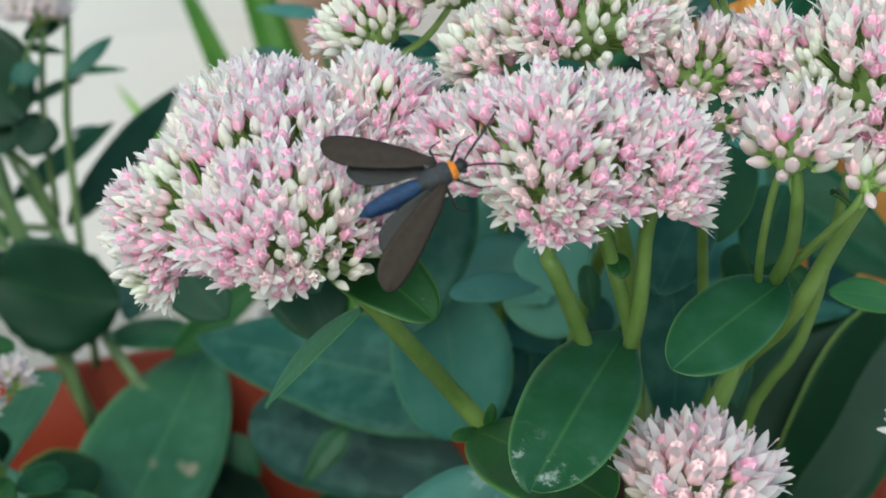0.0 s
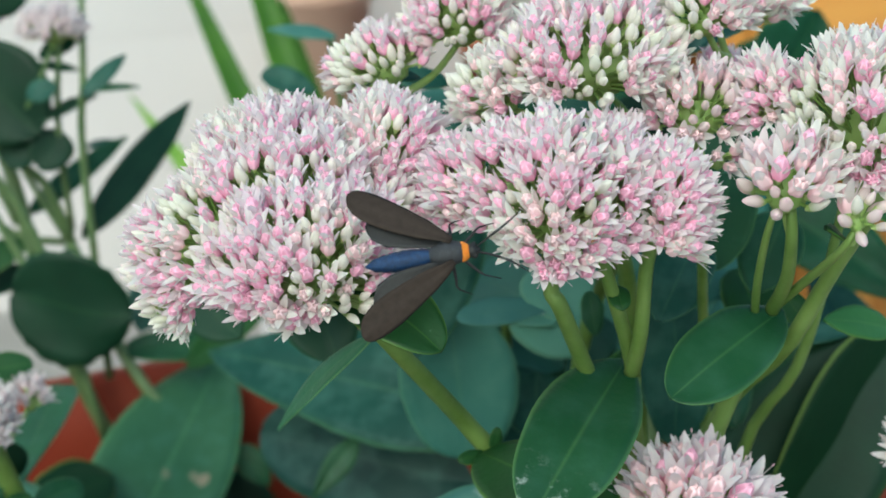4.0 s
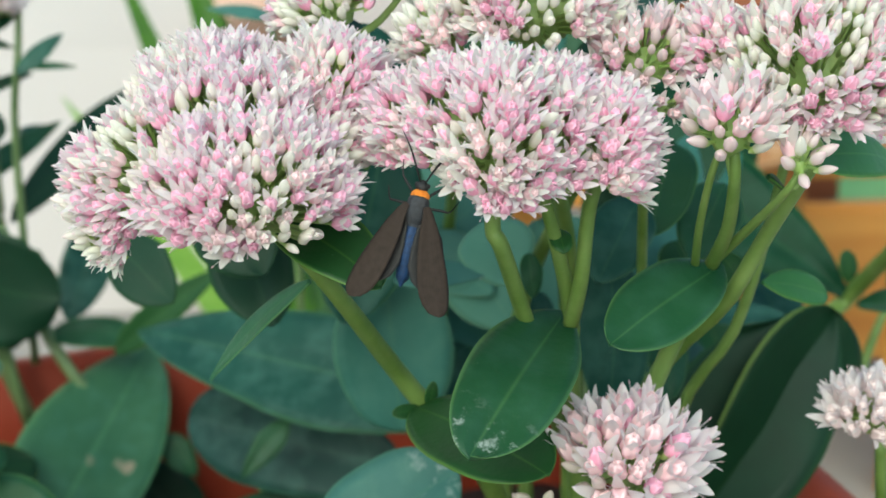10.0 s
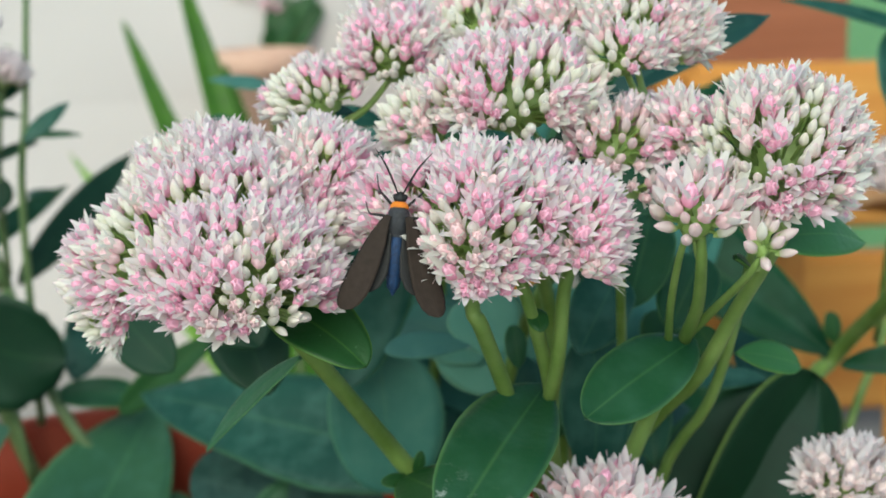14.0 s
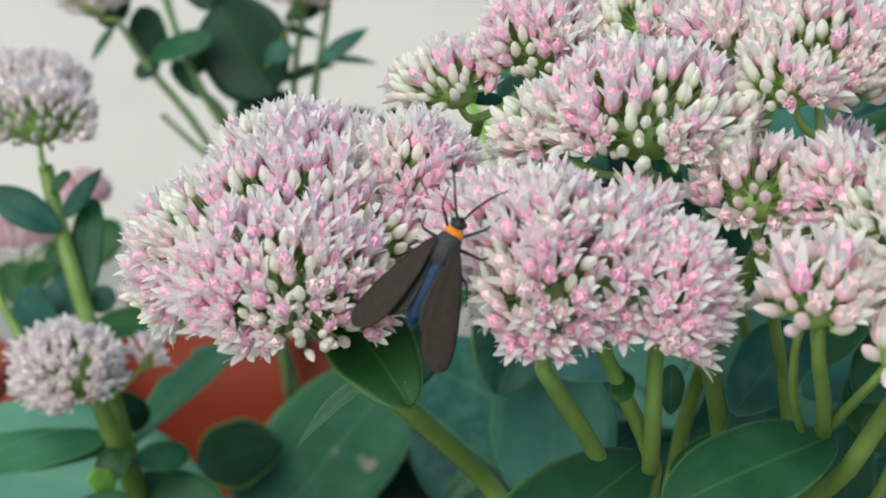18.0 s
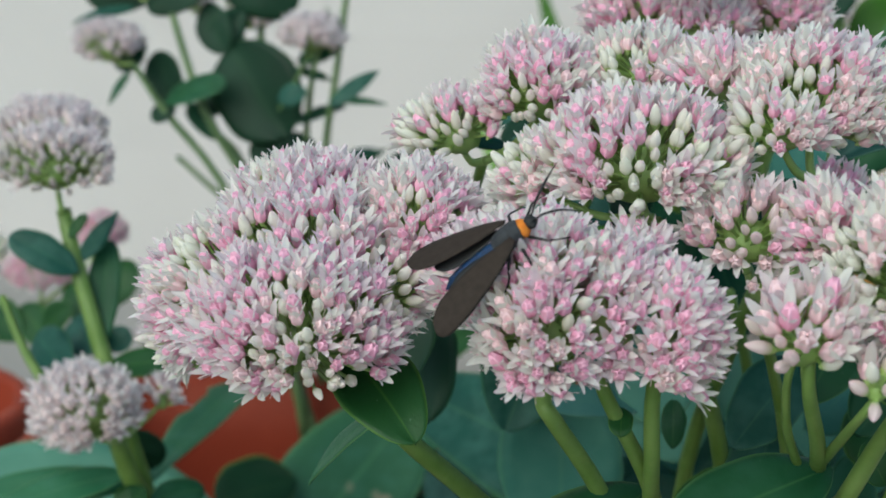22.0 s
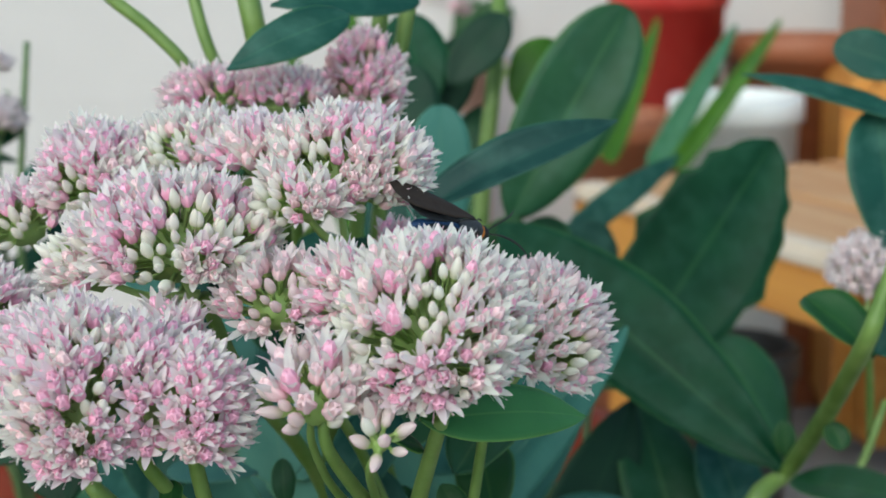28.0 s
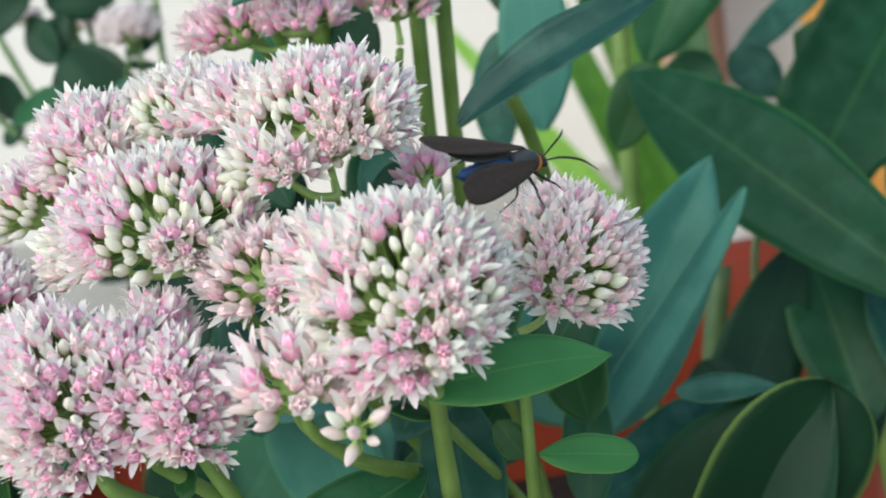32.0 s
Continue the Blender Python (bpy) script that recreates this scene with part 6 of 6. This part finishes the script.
head_ob = moth_part("head", v, f, MOTH_BLACK, moth)
for side in (-1, 1):
    bm = bmesh.new()
    bmesh.ops.create_icosphere(bm, subdivisions=2, radius=0.42 * MM)
    me = bpy.data.meshes.new("eye")
    bm.to_mesh(me)
    bm.free()
    me.materials.append(MOTH_BLACK)
    eye = new("eye", me)
    eye.parent = head_ob
    eye.location = (1.35 * MM, side * 0.72 * MM, 0.02 * MM)
rings = []
for i in range(15):
    s = i / 14
    w = (0.95 + 0.55 * math.sin(math.pi * min(1, s * 1.15) ** 0.8)) * (1 if s < 0.86 else max(0.12, (1 - s) / 0.14)) * (1 - 0.05 * (i % 2))
    rings.append(((-4.2 - 9.3 * s) * MM, w * MM, w * 0.95 * MM, (-0.15 - 0.5 * s) * MM))
v, f = turned(rings)
abdomen = moth_part("abdomen", v, f, MOTH_BLUE, moth, "metallic dark blue abdomen, belly blackened for shade")
# belly faces in black: the shade on the underside is painted in
abdomen.data.materials.append(MOTH_BLACK)
for poly in abdomen.data.polygons:
    if poly.center.z < -0.0009:
        poly.material_index = 1


def wing_mesh(side, long, profile, lift):
    """A thin wing that reaches back along -x and out to its side; profile: (share of length, inner edge, outer edge) in mm."""
    top, low, uvs = [], [], []
    cols = 8
    for s, inner, outer in profile:
        for j in range(cols + 1):
            y = inner + (outer - inner) * j / cols
            z = lift * (1 - s) + 0.05 * math.sin(j * 1.3 + s * 2) - 0.25 * (j / cols) ** 2
            top.append((-long * s * MM, side * y * 1.14 * MM, (z + 0.04) * MM))
            low.append((-long * s * MM, side * y * 1.14 * MM, (z - 0.04) * MM))
            uvs.append((s, 1 - j / cols))
    w, n, faces = cols + 1, len(top), []
    for i in range(len(profile) - 1):
        for j in range(cols):
            k = i * w + j
            faces += [(k, k + 1, k + w + 1, k + w), (n + k, n + k + w, n + k + w + 1, n + k + 1)]
        faces += [(i * w, i * w + w, n + i * w + w, n + i * w), (i * w + cols, n + i * w + cols, n + i * w + w + cols, i * w + w + cols)]
    for j in range(cols):
        k = (len(profile) - 1) * w + j
        faces += [(k, k + 1, n + k + 1, n + k), (j, n + j, n + j + 1, j + 1)]
    return top + low, faces, uvs + uvs


FORE = [(0.0, -0.3, 0.5), (0.08, -0.55, 0.85), (0.25, -1.35, 1.25), (0.45, -1.95, 1.42), (0.62, -2.3, 1.5), (0.76, -2.4, 1.45), (0.87, -2.1, 1.25), (0.945, -1.55, 0.95), (0.985, -0.8, 0.55), (1.0, -0.25, 0.15)]
HIND = [(0.0, -0.2, 0.4), (0.15, -0.9, 0.8), (0.4, -1.7, 1.2), (0.65, -2.2, 1.3), (0.85, -1.9, 1.1), (0.96, -1.1, 0.6), (1.0, -0.5, 0.2)]
wings = []
for side in (1, -1):
    v, f, uv = wing_mesh(side, 15.6, FORE, 0.35)
    fore = moth_part("forewing", v, f, WING, moth, "smoky grey-brown forewing, darker underside blackened further for shade", uv)
    # underside is darker by nature; full black also paints in its shade
    fore.data.materials.append(MOTH_BLACK)
    half = len(v) // 2
    for poly in fore.data.polygons:
        if min(poly.vertices) >= half:
            poly.material_index = 1
    v, f, uv = wing_mesh(side, 10.5, HIND, 0.2)
    hind = moth_part("hindwing", v, f, MOTH_BLACK, moth, "dark hindwing", uv)
    wings.append((side, fore, hind))
    v, f = tube_data([(1.7 * MM, side * 0.35 * MM, 0.3 * MM), (3.6 * MM, side * 1.2 * MM, 1.3 * MM), (6.0 * MM, side * 2.5 * MM, 1.6 * MM), (8.2 * MM, side * 4.2 * MM, 1.0 * MM)], [0.11 * MM, 0.17 * MM, 0.17 * MM, 0.05 * MM], 6, 6)
    moth_part("antenna", v, f, MOTH_BLACK, moth)
    for k, (x0, x1, x2, reach, drop) in enumerate(((-0.4, 2.2, 4.2, 3.8, 2.6), (-1.8, -1.6, 0.0, 5.2, 3.6), (-3.3, -5.6, -8.2, 4.8, 3.4))):
        v, f = tube_data([(x0 * MM, side * 0.8 * MM, -0.9 * MM), (x1 * 0.6 * MM + x0 * 0.4 * MM, side * (reach * 0.62) * MM, -1.3 * MM), (x1 * MM, side * reach * 0.85 * MM, -drop * 0.55 * MM), (x2 * MM, side * reach * MM, -drop * MM)], [0.25 * MM, 0.20 * MM, 0.13 * MM, 0.07 * MM], 6, 5)
        moth_part("leg", v, f, MOTH_BLACK, moth)


def motions():
    walk(moth, [
        (0, pose(-0.0353, -0.0217, 0.3869, 64.3, -23.4, -7.0)),
        (0.5, pose(-0.0366, -0.0232, 0.3825, 64.8, -7.2, -10.8)),
        (1, pose(-0.0357, -0.0234, 0.3820, 64.2, -4.3, -11.3)),
        (1.5, pose(-0.0356, -0.0234, 0.3821, 64.0, -5.3, -10.8)),
        (2, pose(-0.0356, -0.0232, 0.3827, 64.6, -8.2, -10.1)),
        (2.5, pose(-0.0350, -0.0232, 0.3826, 64.8, -7.9, -10.1)),
        (4.5, pose(-0.0353, -0.0234, 0.3822, 64.1, -6.5, -10.8)),
        (5, pose(-0.0359, -0.0196, 0.3794, 63.7, 1.0, -11.7)),
        (5.3, pose(-0.0358, -0.0188, 0.3777, 50.9, 14.0, -22.5)),
        (5.5, pose(-0.0357, -0.0182, 0.3766, 40.6, 21.0, -31.6)),
        (5.6, pose(-0.0365, -0.0191, 0.3770, 55.2, 34.2, -15.4)),
        (5.7, pose(-0.0373, -0.0200, 0.3773, 76.5, 42.4, 7.3)),
        (5.8, pose(-0.0384, -0.0212, 0.3778, 107.7, 41.6, 40.2)),
        (6, pose(-0.0398, -0.0228, 0.3784, 138.7, 22.4, 73.9)),
        (6.25, pose(-0.0374, -0.0204, 0.3785, 127.4, 13.1, 69.0)),
        (6.5, pose(-0.0349, -0.0179, 0.3786, 117.2, 3.2, 66.2)),
        (6.75, pose(-0.0330, -0.0119, 0.3769, 136.7, -20.5, 49.2)),
        (7, pose(-0.0310, -0.0060, 0.3752, 167.2, -35.0, 20.6)),
        (7.5, pose(-0.0341, -0.0049, 0.3740, 175.3, -9.5, 83.3)),
        (8, pose(-0.0356, -0.0049, 0.3740, -179.3, -15.4, 80.3)),
        (8.5, pose(-0.0322, -0.0002, 0.3768, -177.3, -54.1, 72.3)),
        (9, pose(-0.0252, 0.0077, 0.3732, -167.7, -37.8, 23.6)),
        (9.3, pose(-0.0251, 0.0072, 0.3742, -179.0, -33.1, 19.6)),
        (9.5, pose(-0.0268, -0.0003, 0.3754, 166.6, -13.3, 10.6)),
        (9.7, pose(-0.0321, -0.0144, 0.3779, 108.2, -47.9, 6.7)),
        (10, pose(-0.0319, -0.0112, 0.3778, 55.2, -74.7, 17.7)),
        (10.5, pose(-0.0350, -0.0123, 0.3834, 47.5, -79.1, 32.5)),
        (11, pose(-0.0337, -0.0115, 0.3856, 65.1, -67.9, 7.6)),
        (12, pose(-0.0324, -0.0107, 0.3882, 60.6, -73.3, 12.7)),
        (13, pose(-0.0321, -0.0107, 0.3880, 50.4, -81.4, 30.1)),
        (13.5, pose(-0.0319, -0.0108, 0.3878, 51.6, -81.1, 28.9)),
        (15.5, pose(-0.0327, -0.0112, 0.3867, -22.5, -84.3, 104.4)),
        (16, pose(-0.0326, -0.0111, 0.3871, 4.3, -83.2, 83.2)),
        (16.5, pose(-0.0327, -0.0143, 0.3868, 19.4, -79.1, 68.5)),
        (17, pose(-0.0326, -0.0140, 0.3878, 29.6, -76.3, 62.0)),
        (17.5, pose(-0.0327, -0.0142, 0.3873, 20.0, -77.5, 72.8)),
        (18, pose(-0.0316, -0.0157, 0.3891, 65.2, -67.6, 14.3)),
        (18.5, pose(-0.0311, -0.0153, 0.3902, 65.3, -66.9, 14.9)),
        (19, pose(-0.0293, -0.0153, 0.3919, 61.2, -59.7, -8.2)),
        (19.5, pose(-0.0274, -0.0144, 0.3944, 55.8, -52.8, -5.7)),
        (20, pose(-0.0254, -0.0150, 0.3945, 50.5, -41.3, -4.5)),
        (20.5, pose(-0.0243, -0.0153, 0.3939, 50.8, -35.5, -5.7)),
        (21, pose(-0.0264, -0.0151, 0.3942, 52.8, -45.6, -5.0)),
        (22, pose(-0.0244, -0.0148, 0.3950, 51.7, -42.4, -5.3)),
        (22.5, pose(-0.0241, -0.0147, 0.3954, 50.6, -37.2, -5.6)),
        (23, pose(-0.0228, -0.0151, 0.3946, 49.1, -29.2, -6.8)),
        (23.5, pose(-0.0230, -0.0149, 0.3950, 49.4, -31.4, -6.3)),
        (24, pose(-0.0221, -0.0149, 0.3952, 48.6, -28.3, -6.6)),
        (24.5, pose(-0.0235, -0.0147, 0.3956, 48.5, -27.9, -6.7)),
        (25, pose(-0.0193, -0.0142, 0.3972, 47.7, -21.5, -7.4)),
        (25.5, pose(-0.0077, -0.0136, 0.3985, 47.5, -17.8, -8.2)),
        (26, pose(0.0033, -0.0125, 0.4026, 49.1, -26.5, -9.4)),
        (26.5, pose(0.0100, -0.0116, 0.4057, 49.5, -27.4, -11.8)),
        (27.2, pose(0.0193, -0.0052, 0.4048, 49.2, -6.3, -1.7)),
        (28.5, pose(0.0297, 0.0223, 0.3970, 53.0, 15.6, 57.8)),
        (29, pose(0.0308, 0.0219, 0.3978, 35.6, 8.0, 48.7)),
        (29.5, pose(0.0319, 0.0194, 0.3986, 20.0, 4.0, 47.0)),
        (30, pose(0.0320, 0.0175, 0.3984, 27.4, 8.4, 48.5)),
        (30.5, pose(0.0323, 0.0138, 0.3994, 28.5, 9.4, 49.1)),
        (31, pose(0.0334, 0.0126, 0.3990, 33.3, 14.7, 51.5)),
        (31.5, pose(0.0337, 0.0090, 0.3992, 29.3, 19.1, 49.3)),
        (32, pose(0.0362, 0.0067, 0.4013, 38.0, 12.0, 52.0)),
    ])
    spread = [
        (0, 37.8, -14),
        (0.5, 34, -14),
        (1, 33.5, -14),
        (5, 34.5, -14),
        (5.5, 52, -14),
        (6, 37, -14),
        (6.5, 30, -14),
        (7, 32, -14),
        (7.5, 42, -14),
        (8.5, 42, -14),
        (9.5, 22, -14),
        (9.7, 24, -14),
        (10, 21, -14),
        (10.5, 33, -14),
        (12, 17, -14),
        (13, 21, -14),
        (15.5, 24.5, -14),
        (16.5, 16.6, -14),
        (17, 15.5, -14),
        (18.5, 21, -14),
        (20.5, 19, -14),
        (21, 21.6, -14),
        (22, 19, -14),
        (24.5, 28, -14),
        (25, 23, -14),
        (26, 29, -14),
        (28.5, 16, -6),
        (30, 16, -6),
        (32, 16, -6),
    ]
    for side, fore, hind in wings:
        walk(fore, [(t, pose(-0.0013, side * 0.0011, 0.0010, side * roll, 0, side * -a)) for t, a, roll in spread])
        walk(hind, [(t, pose(-0.0026, side * 0.0011, 0.0005, side * -10, 0, side * -(a * 0.8 - 2))) for t, a, roll in spread])


motions()
